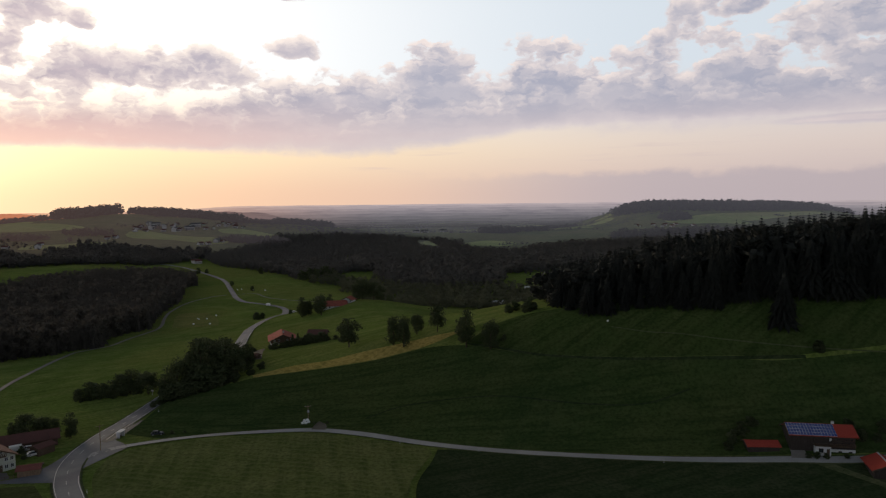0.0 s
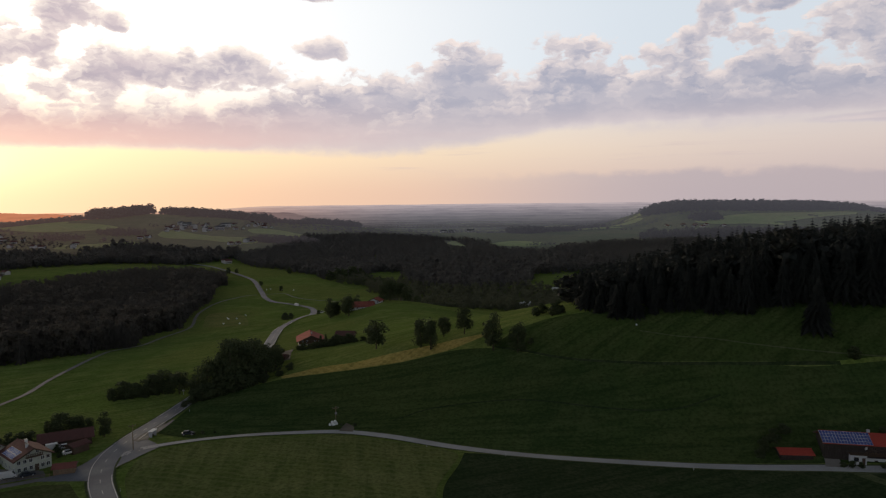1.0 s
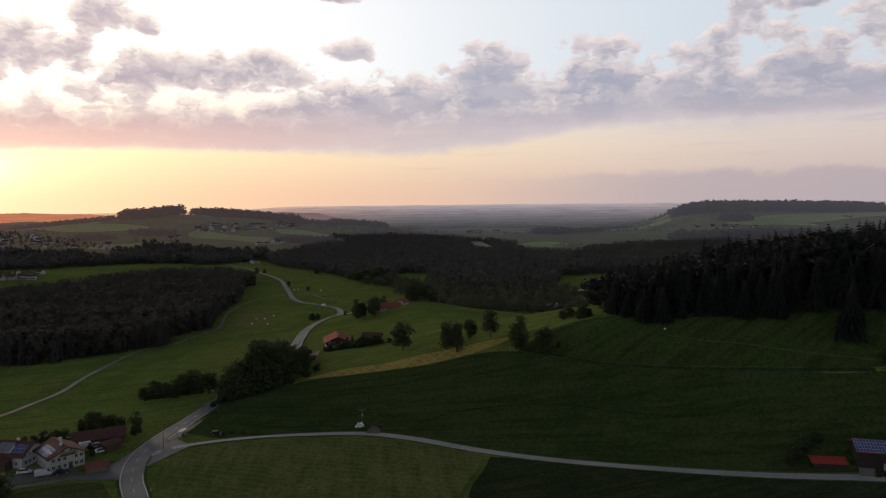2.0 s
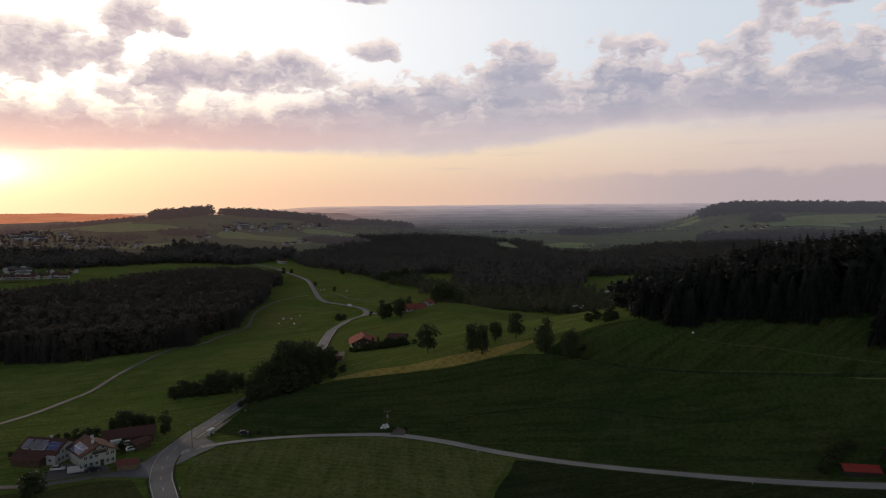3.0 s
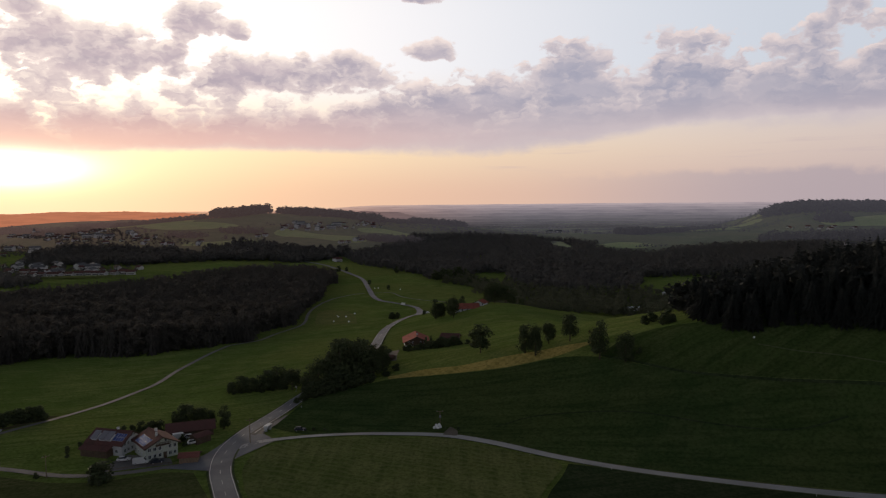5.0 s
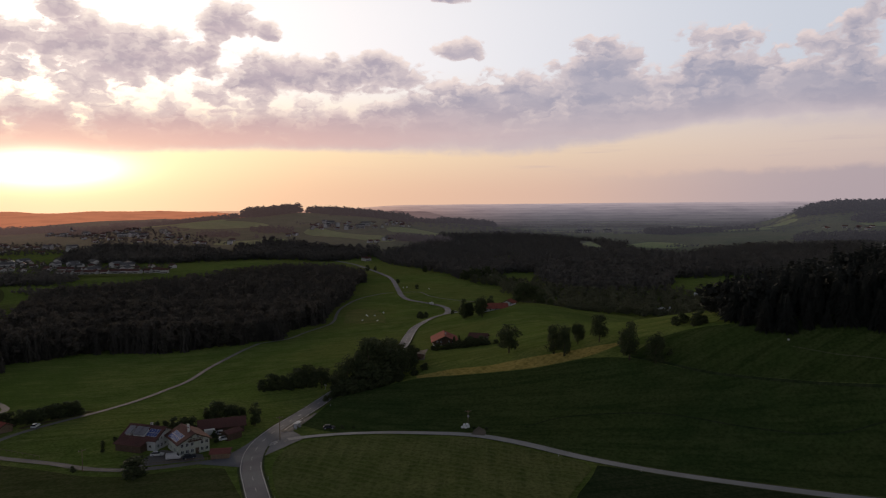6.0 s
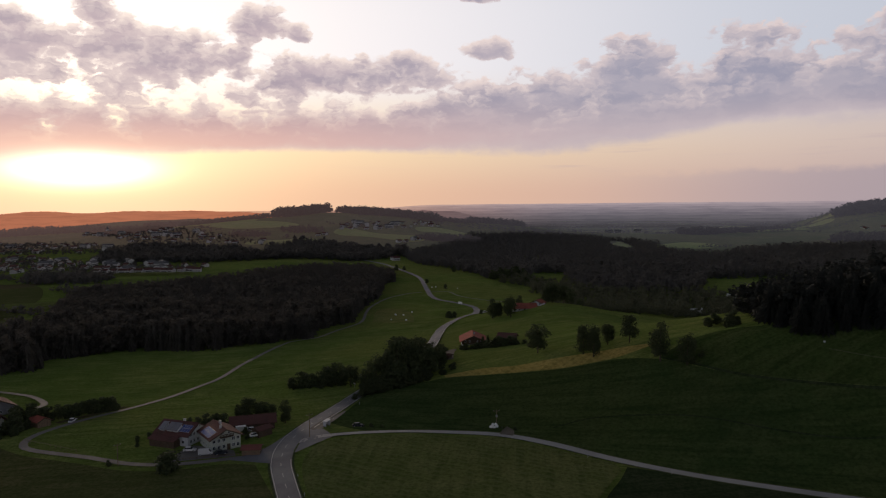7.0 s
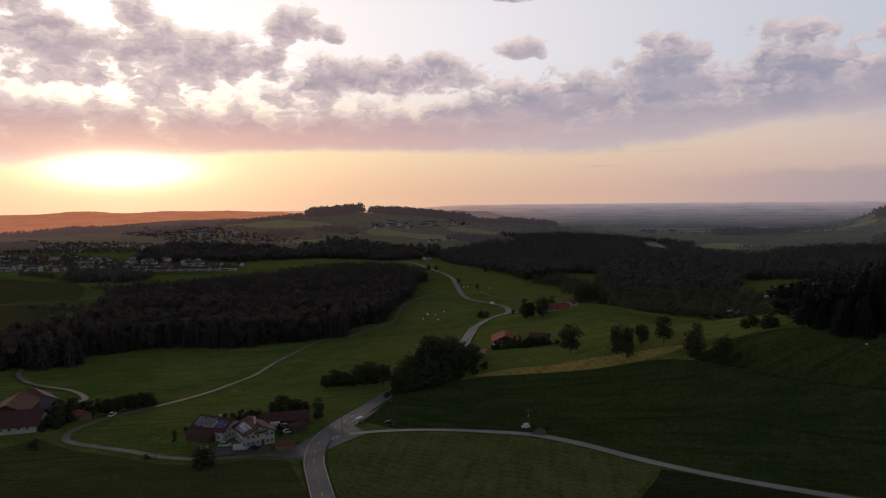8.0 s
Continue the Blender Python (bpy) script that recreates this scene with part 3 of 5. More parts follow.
make_ground()

MAIN = [(-60, 165), (-72, 189), (-79, 203), (-85, 216), (-89, 231), (-89.5, 248), (-88, 273), (-83, 300), (-77, 320), (-68.6, 343), (-66, 370), (-67, 400), (-68, 431), (-72, 477), (-74.5, 520), (-71, 558), (-64, 605), (-62.5, 655), (-66, 706), (-74, 731), (-88, 750), (-104, 768), (-119, 787), (-133, 829), (-144, 876), (-157, 932), (-171, 993), (-185, 1044), (-199, 1079), (-216, 1116), (-238, 1164), (-264, 1220), (-287, 1267), (-317, 1310), (-359, 1364), (-416, 1410), (-494, 1427)]
ribbon("road", MAIN[:15], 7.0, ASPHALT, 0.30, "grey asphalt country road winding down the valley", 3.0, 5)
ribbon("road", MAIN[13:], 6.2, ASPHALT, 0.29, "grey asphalt country road winding through the valley", 3.0, 5)
ribbon("verge", MAIN[:14], 8.4, TRODDEN, 0.235, "worn grassy verge along the road", category="verge")
BRANCH = [(-86.5, 236), (-81, 243), (-66, 250), (-49, 254), (-32, 254), (-15, 251.5), (2, 244), (25, 231), (50, 220), (84, 209), (108, 202.5), (133, 197), (149, 193), (175, 188), (230, 180)]
ribbon("lane", BRANCH, 3.1, LANE_PALE, 0.27, "narrow pale asphalt lane between meadows")
ribbon("verge", BRANCH, 4.2, TRODDEN, 0.245, "worn grassy verge along the lane", category="verge")
LOWER = [(-91, 223), (-101, 219.5), (-118, 212), (-134, 210), (-153, 214), (-176, 218), (-184, 223), (-187, 233), (-183, 250), (-177, 275), (-174, 300), (-172, 328), (-170, 350), (-174, 386), (-179, 445), (-180, 479)]
ribbon("lane", LOWER, 2.8, LANE_WORN, 0.26, "narrow asphalt lane looping round the farm")
ribbon("gravel_track", [(-180, 479), (-173, 491), (-166, 507), (-165, 545), (-159, 591), (-162, 623), (-170, 662), (-176, 704), (-178, 760)], 2.8, GRAVEL, 0.34, "gravel track along the edge of the wood")
ribbon("gravel_track", [(-178, 758), (-174, 800), (-160, 840), (-147, 853)], 3.2, GRAVEL, 0.4, "gravel track joining the country road")
ribbon("gravel_track", [(-207, 256), (-217, 268), (-221, 282), (-243, 300), (-273, 311), (-301, 332), (-325, 365)], 3.0, GRAVEL, 0.42, "gravel track curving towards the wood")
ribbon("gravel_track", [(-141, 853), (-128, 861), (-114, 860), (-100, 826), (-88, 806), (-74, 791), (-59, 779), (-30, 765)], 2.4, GRAVEL, 0.4, "pale gravel farm track below the road")
ribbon("footpath", [(103, 269), (114, 260), (124, 254), (141, 243), (166, 230), (200, 215)], 0.5, TRODDEN, 0.3, "faint trodden path across the slope", category="path")
ribbon("field_bank", [(48, 290), (59, 280), (70, 270), (82, 262), (97, 254), (110, 248), (138, 237), (160, 229)], 1.3, GRASS_DARK, 0.34, "grassy bank drawn as a dark green strip between two meadows", category="bank")
ribbon("field_edge", [(4, 256), (20, 260), (50, 254), (78, 240), (100, 232), (118, 232)], 0.7, GRASS_DARK, 0.28, "dark green line between meadows", category="field edge")

ribbon("soil_strip", [(-186, 247), (-181, 262), (-177, 280)], 3.5, SOIL, 0.2, "strip of bare brown earth beside the lane", shift=-3.6, category="soil")
# fields that differ from the meadow round them; the spur's two carry painted shade
drape("slope_meadow", curve_points([(-83, 262), (-66, 253), (-49, 256.5), (-32, 256.5), (-15, 254), (2, 246.5), (25, 233.5), (50, 222.5), (84, 211.5), (108, 205), (133, 199.5), (175, 190.5), (235, 181)], 2.5), curve_points([(-79, 300), (-66, 309), (-44, 314), (-28, 310.5), (-12, 306), (10, 300.5), (31, 298), (48, 289), (59, 279), (70, 269.5), (82, 261.5), (97, 253.5), (110, 247.5), (138, 236.5), (160, 228.5), (230, 212), (300, 200)], 2.5), GRASS_SLOPE_SHADE, 0.2, 60, "meadow slope with its shade painted as darker green", "field")
drape("upper_meadow", curve_points([(47, 291), (59, 280.5), (70, 271), (82, 263), (97, 255), (110, 249), (138, 238), (160, 230), (230, 214), (300, 202)], 2.5), curve_points([(60, 300), (76, 302), (92, 296), (104, 289), (118, 283), (130, 280), (150, 271), (175, 262), (200, 254), (300, 236)], 2.5), GRASS_UPPER_SHADE, 0.21, 24, "green meadow below the spruce wood, darkened by painted shade", "field")
drape("grazed_field", curve_points([(-440, 470), (-480, 560), (-530, 650), (-600, 770), (-690, 880), (-760, 905)], 8), curve_points([(-640, 380), (-740, 520), (-850, 680), (-950, 830), (-1040, 980), (-1060, 1030)], 8), GRASS_GRAZED, 0.22, 30, "olive brown fields between the wood and the town", "field")
drape("grazed_field", curve_points([(-93, 214), (-104, 213.5), (-118, 206.5), (-134, 204.5), (-153, 208.5), (-176, 213), (-192, 220)], 3), curve_points([(-72, 182), (-90, 172), (-112, 165), (-135, 165), (-158, 170), (-180, 182), (-205, 200)], 3), GRASS_GRAZED, 0.2, 20, "olive brown grazed field below the farm lane", "field")
drape("mown_field", curve_points([(-66, 190), (-74, 206), (-79, 222), (-77, 238), (-62, 247), (-40, 250.5)], 3), curve_points([(14, 185), (16, 200), (22, 216), (24, 227), (2, 240), (-14, 248)], 3), GRASS_MOWN, 0.22, 24, "freshly mown olive field inside the bend of the lane", "field")
drape("tall_field", curve_points([(16, 185), (18, 200), (24, 216), (27, 226)], 3), curve_points([(210, 150), (205, 160), (195, 170), (185, 183)], 3), GRASS_DARK, 0.2, 40, "dark green field beside the lane", "field")
drape("hay_field", curve_points([(-45, 318), (-28, 319), (-12, 314.5), (-2, 314), (10, 313), (24, 310), (36, 308.5), (48, 305)], 3), curve_points([(-44, 315), (-28, 311), (-12, 306.5), (-2, 304), (10, 301), (22, 300), (31, 299.5), (46, 303)], 3), HAY, 0.24, 8, "strip of dry golden hay stubble along the crest", "field")
drape("pasture", curve_points([(-149, 603), (-164, 680), (-159, 704)], 6), curve_points([(-109, 592), (-122, 655), (-137, 697)], 6), GRASS_PALE, 0.10, 16, "pale grazed pasture beside the gravel track", "field")


# ---------------------------------------------------------------- trees
def star_layers(layers, spikes, r0, h0, droop, rg, trunk=True):
    """A spruce of unit height: tiers of drooping boughs round a stem."""
    v, f = [], []
    for k in range(layers):
        t = k / (layers - 1)
        z = h0 + (1 - h0) * t ** 0.9 * 0.97
        r = r0 * (1 - t) ** 0.85 * rg.uniform(0.8, 1.12) + 0.006
        lift = droop * r
        turn = rg.uniform(0, 6.3)
        c = len(v)
        v.append((0, 0, min(1.0, z + 0.38 * r + 0.015)))
        for i in range(spikes):
            a = turn + 2 * math.pi * i / spikes
            q = r * rg.uniform(0.72, 1.15)
            v.append((q * math.cos(a), q * math.sin(a), z - lift * rg.uniform(0.6, 1.3)))
            b = a + math.pi / spikes
            q = r * rg.uniform(0.50, 0.72)
            v.append((q * math.cos(b), q * math.sin(b), z + 0.12 * r))
        m = 2 * spikes
        for i in range(m):
            f.append((c, c + 1 + i, c + 1 + (i + 1) % m))
    if trunk:
        c = len(v)
        for i in range(4):
            a = math.pi / 2 * i
            v.append((0.014 * math.cos(a), 0.014 * math.sin(a), 0))
        v.append((0, 0, 0.85))
        f += [(c + i, c + (i + 1) % 4, c + 4) for i in range(4)]
    return np.array(v), np.array(f)


def puff_crown(blobs, leaves, size, rg, lowest=0.12, tilt=0.7):
    """A broad crown of unit height as loose leaf clumps round several boughs."""
    mids = []
    for _ in range(blobs):
        a, t = rg.uniform(0, 6.3), rg.uniform(0, 1)
        z = lowest + 0.16 + (0.68 - lowest) * t
        w = 0.20 * math.sin(math.pi * min(1, 0.25 + 0.62 * t)) * rg.uniform(0.5, 1.1) + 0.01
        mids.append((w * math.cos(a), w * math.sin(a), z, rg.uniform(0.12, 0.20)))
    v, f = [], []
    for i in range(leaves):
        x, y, z, r = mids[i % blobs]
        d = Vector((rg.gauss(0, 1), rg.gauss(0, 1), rg.gauss(0, 1))).normalized() * r * rg.uniform(0.45, 1.05)
        c = Vector((x, y, z)) + Vector((d.x, d.y, d.z * 0.85))
        n = (d.normalized() + Vector((rg.uniform(-1, 1), rg.uniform(-1, 1), rg.uniform(-1, 1))) * tilt).normalized()
        u = n.orthogonal().normalized()
        w = n.cross(u)
        s = size * rg.uniform(0.6, 1.3)
        k = len(v)
        for p, q in ((1, 0.1), (0.1, 0.8), (-1, -0.1), (-0.1, -0.8)):
            v.append(c + u * s * p + w * s * q)
        f.append((k, k + 1, k + 2, k + 3))
    return np.array(v), np.array(f), mids


def scatter(poly, gap, rg, holes=()):
    """Jittered plan points inside a plan polygon."""
    p = np.array(poly, float)
    lo, hi = p.min(0), p.max(0)
    out = []
    ax, ay = np.meshgrid(np.arange(lo[0], hi[0], gap), np.arange(lo[1], hi[1], gap))
    g = np.random.RandomState(int(abs(lo[0]) + hi[1]))
    q = np.column_stack([ax.ravel(), ay.ravel()]) + g.uniform(-0.48, 0.48, (ax.size, 2)) * gap
    inside = np.zeros(len(q), bool)
    for i in range(len(p)):
        a, b = p[i], p[i - 1]
        cross = (a[1] > q[:, 1]) != (b[1] > q[:, 1])
        inside ^= cross & (q[:, 0] < (b[0] - a[0]) * (q[:, 1] - a[1]) / (b[1] - a[1] + 1e-9) + a[0])
    for x, y, rx, ry in holes:
        inside &= ((q[:, 0] - x) / rx) ** 2 + ((q[:, 1] - y) / ry) ** 2 > 1
    return q[inside]


def wood(name, label, spots, height, forms, mat, width=1.0, spread=0.28):
    """Many trees of a wood, joined, from a few forms."""
    g = np.random.RandomState(len(spots))
    vs, fs, k = [], [], 0
    z = ground_z(spots[:, 0], spots[:, 1])
    for (x, y), zz in zip(spots, z):
        v, f = forms[g.randint(len(forms))]
        if f.shape[1] == 4:
            f = np.vstack([f[:, [0, 1, 2]], f[:, [0, 2, 3]]])
        h = height * g.uniform(1 - spread, 1 + spread * 0.8)
        a = g.uniform(0, 6.283)
        c, s = math.cos(a) * h * width, math.sin(a) * h * width
        q = np.column_stack([v[:, 0] * c - v[:, 1] * s + x, v[:, 0] * s + v[:, 1] * c + y, v[:, 2] * h + zz - 0.3])
        vs.append(q)
        fs.append(f + k)
        k += len(v)
    return tagged(new(name, raw_mesh(name, np.vstack(vs), np.vstack(fs), [mat])), label, "forest", "", "stuff")


rg = random.Random(3)
FINE = [star_layers(18, 9, 0.19, 0.07, 0.45, rg) for _ in range(4)]
MEDIUM = [star_layers(12, 7, 0.20, 0.07, 0.55, rg) for _ in range(5)]
COARSE = [star_layers(4, 4, 0.20, 0.12, 0.4, rg, False) for _ in range(4)]
ROUND = [puff_crown(11, 260, 0.052, rg, 0.0)[:2] for _ in range(5)]
ROUND_MID = [puff_crown(10, 360, 0.040, rg, 0.0, 0.4)[:2] for _ in range(5)]
SLIM = [star_layers(9, 6, 0.17, 0.08, 0.42, rg, False) for _ in range(4)]
ROUND_SMALL = [puff_crown(7, 90, 0.074, rg, 0.05, 0.25)[:2] for _ in range(3)]

# the spruce wood on the spur
EDGE = [(94, 340), (91, 303), (92, 289), (99, 281), (109, 275), (129, 265), (148, 256), (165, 249), (200, 237), (340, 211), (420, 260), (420, 420), (300, 560), (220, 560), (150, 480), (116, 390)]
near = scatter(EDGE, 5.2, rg)
row = near[:, 1] < np.interp(near[:, 0], [91, 93, 99, 109, 129, 148, 165, 200, 340], [345, 306, 295, 288, 278, 268, 261, 249, 223])
inner = near[~row]
west = inner[:, 0] < 150
wood("spruce_wood", "dense dark spruce wood covering the spur", inner[west], 16.5, FINE + ROUND[:1], NEEDLES, 1.5, 0.34)
wood("spruce_wood", "dense dark spruce wood covering the spur", inner[~west], 21.5, FINE + ROUND[:1], NEEDLES, 1.45, 0.34)

SPRUCE_MESHES = [raw_mesh("crown", v, f, [NEEDLES]) for v, f in (star_layers(30, 13, 0.185, 0.05, 0.42, rg, False) for _ in range(4))]


def spruce(x, y, h, label="tall dark spruce at the edge of the wood", group="spruces along the wood's edge", width=1.0):
    t = thing("spruce", label, "tree", pose(x, y, gz(x, y) - 0.2, 0, 0, rnd.uniform(0, 360)), group)
    c = new("crown", SPRUCE_MESHES[rnd.randrange(4)])
    c.parent, c.scale = t, (h * width, h * width, h)
    bm = bmesh.new()
    tube(bm, (0, 0, 0), (0, 0, h * 0.9), h * 0.013, h * 0.002, 6)
    part("trunk", bm, BARK, t)
    return t


for x, y in near[row]:
    spruce(x, y, rnd.choice((rnd.uniform(0.55, 0.85), rnd.uniform(0.8, 0.98), rnd.uniform(0.9, 1.1))) * float(np.interp(x, [90, 130, 180, 260], [17.5, 19, 22.5, 24])), width=rnd.uniform(1.25, 1.9))
spruce(159, 241, 22, "dark spruce standing alone on the slope", "", 1.7)

# the wood left of the valley, and those beyond
LEFT_WOOD = [(-335, 324), (-325, 345), (-309, 345), (-291, 369), (-312, 406), (-275, 441), (-225, 441), (-202, 460), (-182, 487), (-170, 494), (-180, 542), (-167, 603), (-180, 683), (-190, 811), (-213, 942), (-206, 967), (-218, 1033), (-251, 1086), (-306, 1143), (-386, 1148), (-427, 1041), (-457, 930), (-497, 870), (-548, 781), (-502, 676), (-409, 527), (-398, 485), (-403, 470), (-402, 447), (-375, 400), (-365, 364)]
left = scatter(LEFT_WOOD, 5.6, rg, [(-352, 560, 20, 9), (-420, 700, 22, 12), (-300, 760, 10, 18)])
close = left[:, 1] < 640
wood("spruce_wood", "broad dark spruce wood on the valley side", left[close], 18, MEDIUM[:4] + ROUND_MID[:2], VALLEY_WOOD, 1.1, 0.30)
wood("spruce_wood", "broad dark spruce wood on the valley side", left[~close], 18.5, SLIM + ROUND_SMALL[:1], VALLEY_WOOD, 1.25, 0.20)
MIXED = SLIM + ROUND_SMALL
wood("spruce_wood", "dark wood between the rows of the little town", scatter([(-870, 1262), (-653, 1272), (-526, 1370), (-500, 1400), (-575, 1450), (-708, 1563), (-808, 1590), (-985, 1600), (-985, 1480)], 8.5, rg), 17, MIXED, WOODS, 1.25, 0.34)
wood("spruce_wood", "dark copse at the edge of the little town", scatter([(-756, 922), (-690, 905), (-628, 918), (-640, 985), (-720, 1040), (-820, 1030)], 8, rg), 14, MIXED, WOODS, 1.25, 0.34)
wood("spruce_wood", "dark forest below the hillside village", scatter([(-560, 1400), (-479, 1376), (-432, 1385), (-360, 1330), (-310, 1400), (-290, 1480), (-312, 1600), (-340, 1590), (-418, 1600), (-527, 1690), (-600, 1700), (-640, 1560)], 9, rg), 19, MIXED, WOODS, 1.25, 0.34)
MID = [(-264, 1370), (-217, 1258), (-161, 1197), (-105, 1096), (-75, 1026), (-27, 1056), (-13, 1122), (37, 1127), (37, 985), (58, 905), (94, 862), (143, 862), (189, 880), (231, 1032), (298, 1050), (329, 1057), (480, 1120), (700, 1300), (860, 1500), (760, 1640), (616, 1700), (533, 1712), (419, 1612), (345, 1480), (345, 1780), (215, 1934), (126, 2008), (54, 2028), (-52, 2021), (-195, 1962), (-225, 1739), (-277, 1614), (-300, 1480)]
mid = scatter(MID, 8.5, rg, [(190, 1745, 26, 160), (345, 1690, 78, 190), (-20, 1420, 40, 20)])
close = mid[:, 1] < 1250
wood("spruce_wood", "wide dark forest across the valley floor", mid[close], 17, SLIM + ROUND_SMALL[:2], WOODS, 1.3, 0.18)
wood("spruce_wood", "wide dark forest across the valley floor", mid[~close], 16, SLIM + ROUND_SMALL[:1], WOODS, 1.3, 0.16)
wood("spruce_wood", "dark forest below the long hill", scatter([(668, 1760), (849, 1600), (1116, 1640), (1400, 1640), (1500, 1760), (1150, 1850), (860, 1830), (730, 1880)], 13, rg), 20, COARSE[:3] + ROUND_SMALL, FAR_WOODS, 1.5, 0.3)
for x, y, a, b, h in ((-727, 2075, 90, 70, 29), (-470, 2125, 170, 60, 25), (-350, 2130, 60, 40, 18), (-960, 2060, 170, 40, 17), (-1230, 2330, 170, 50, 18), (-150, 2290, 100, 45, 22), (-265, 2180, 60, 40, 14), (450, 2120, 60, 60, 22), (545, 2150, 70, 40, 18), (700, 2330, 70, 25, 16), (-1480, 1560, 130, 80, 20), (-640, 1830, 60, 30, 14), (-240, 1830, 90, 40, 18), (-760, 1760, 60, 26, 14), (-1180, 1900, 90, 40, 16), (1020, 2120, 50, 45, 22)):
    ring = [(x + a * math.cos(t), y + b * math.sin(t)) for t in np.linspace(0, 6.28, 14)[:-1]]
    wood("spruce_wood", "dark copse on a far hill", scatter(ring, 8, rg), h, SLIM[:1] + ROUND_SMALL, FAR_WOODS, 1.3)
wood("spruce_wood", "long dark wood along the top of a far hill", scatter([(905, 2340), (943, 2272), (985, 2245), (1031, 2225), (1177, 2215), (1360, 2220), (1574, 2225), (1760, 2270), (1800, 2420), (1700, 2560), (1100, 2560), (930, 2450)], 11, rg), 21, SLIM[:2] + ROUND_SMALL, FAR_WOODS, 1.3)
wood("spruce_wood", "dark woods along the far edge of the town", scatter([(-2150, 2150), (-1800, 2060), (-1500, 2150), (-1250, 2080), (-1230, 2150), (-1600, 2300), (-2150, 2350)], 13, rg), 17, SLIM[:1] + ROUND_SMALL, FAR_WOODS, 1.4)
wood("spruce_wood", "dark woods along the far edge of the town", scatter([(-1980, 1600), (-1600, 1560), (-1480, 1640), (-1700, 1760), (-1980, 1800)], 11, rg), 17, SLIM[:1] + ROUND_SMALL, WOODS, 1.4)
# broad-leaved trees along the brook behind the spur
wood("brook_wood", "grey-green broad-leaved trees along the brook", scatter([(-60, 980), (-18, 940), (-8, 760), (40, 655), (95, 640), (180, 640), (270, 690), (300, 790), (262, 850), (230, 862), (190, 868), (143, 860), (94, 856), (55, 890), (35, 985), (-20, 1040)], 9.5, rg, [(12, 1010, 22, 60), (150, 712, 12, 22), (218, 836, 26, 26), (-10, 800, 22, 50), (270, 960, 60, 90)]), 12, ROUND_MID, BROOK, 1.15, 0.4)


def broadleaf(x, y, h, form=0, label="dark broad-leaved tree in the meadow", group="", width=1.0, low=0.05, dense=2600):
    t = thing("broadleaf_tree", label, "tree", pose(x, y, gz(x, y) - 0.1, 0, 0, rnd.uniform(0, 360)), group)
    key = (form, low, dense)
    if key not in CROWNS:
        g = random.Random(20 + form)
        v, f, mids = puff_crown(26, dense, 0.024 * (2600 / dense) ** 0.5, g, low)
        CROWNS[key] = (raw_mesh("crown", v, f, [LEAVES]), mids)
    me, mids = CROWNS[key]
    c = new("crown", me)
    c.parent, c.scale = t, (h * width, h * width, h)
    bm = bmesh.new()
    tube(bm, (0, 0, 0), (0.01 * h, 0, 0.36 * h), 0.022 * h, 0.014 * h, 7)
    tube(bm, (0.01 * h, 0, 0.35 * h), (0, 0.01 * h, 0.78 * h), 0.014 * h, 0.004 * h, 6)
    part("trunk", bm, BARK, t)
    for px, py, pz, _ in mids[:6]:
        bm = bmesh.new()
        tube(bm, (0.008 * h, 0, max(0.1, min(pz - 0.1, 0.55)) * h), (px * h * width, py * h * width, pz * h), 0.008 * h, 0.002 * h, 5)
        part("limb", bm, BARK, t)
    return t


def shrub(x, y, h, form=0, label="dense dark green shrub", group="", width=1.3):
    """Leaves down to the ground, on a few stems."""
    t = thing("shrub", label, "bush", pose(x, y, gz(x, y) - 0.15, 0, 0, rnd.uniform(0, 360)), group)
    key = ("shrub", form)
    if key not in CROWNS:
        g = random.Random(60 + form)
        v, f, mids = puff_crown(18, 1300, 0.042, g, -0.12)
        CROWNS[key] = (raw_mesh("foliage", v, f, [LEAVES]), mids)
    me, mids = CROWNS[key]
    c = new("foliage", me)
    c.parent, c.scale = t, (h * width, h * width, h)
    for px, py, pz, _ in mids[:3]:
        bm = bmesh.new()
        tube(bm, (0, 0, 0), (px * h, py * h, max(0.2, pz) * h), 0.02 * h, 0.006 * h, 5)
        part("stem", bm, BARK, t)
    return t


CROWNS = {}
MEADOW = "trees along the crest of the meadow"
for i, (x, y, h, w) in enumerate([(-2, 328, 15, 1.2), (18, 311, 15, 0.8), (29, 318, 11, 0.95), (38, 314, 13, 1.0), (47, 288, 17.5, 0.80), (56, 281, 13.5, 0.9)]):
    broadleaf(x, y, h, i % 4, "dark broad-leaved tree on the grassy crest", MEADOW, w, 0.0 if i in (1, 5) else 0.05)
broadleaf(22, 305.5, 16, 2, "slender dark tree among the crest trees", MEADOW, 0.62, 0.0)

# the thicket where the road dips
THICKET = "trees of the roadside thicket"
for i, (x, y, h) in enumerate([(-76, 309, 8), (-72, 313, 11), (-67, 316, 13), (-63, 318, 14.5), (-58, 320, 14), (-53, 321, 13), (-48, 323, 11.5), (-45, 330, 9), (-62, 330, 12.5), (-55, 333, 12), (-66, 342, 11), (-52, 345, 9.5), (-60, 352, 10), (-46, 340, 8)]):
    broadleaf(x - 4.0, y, h * (1.42 + 0.16 * math.sin(2.7 * i)), i % 5, "leafy tree in the dark roadside thicket", THICKET, 0.98, 0.0)
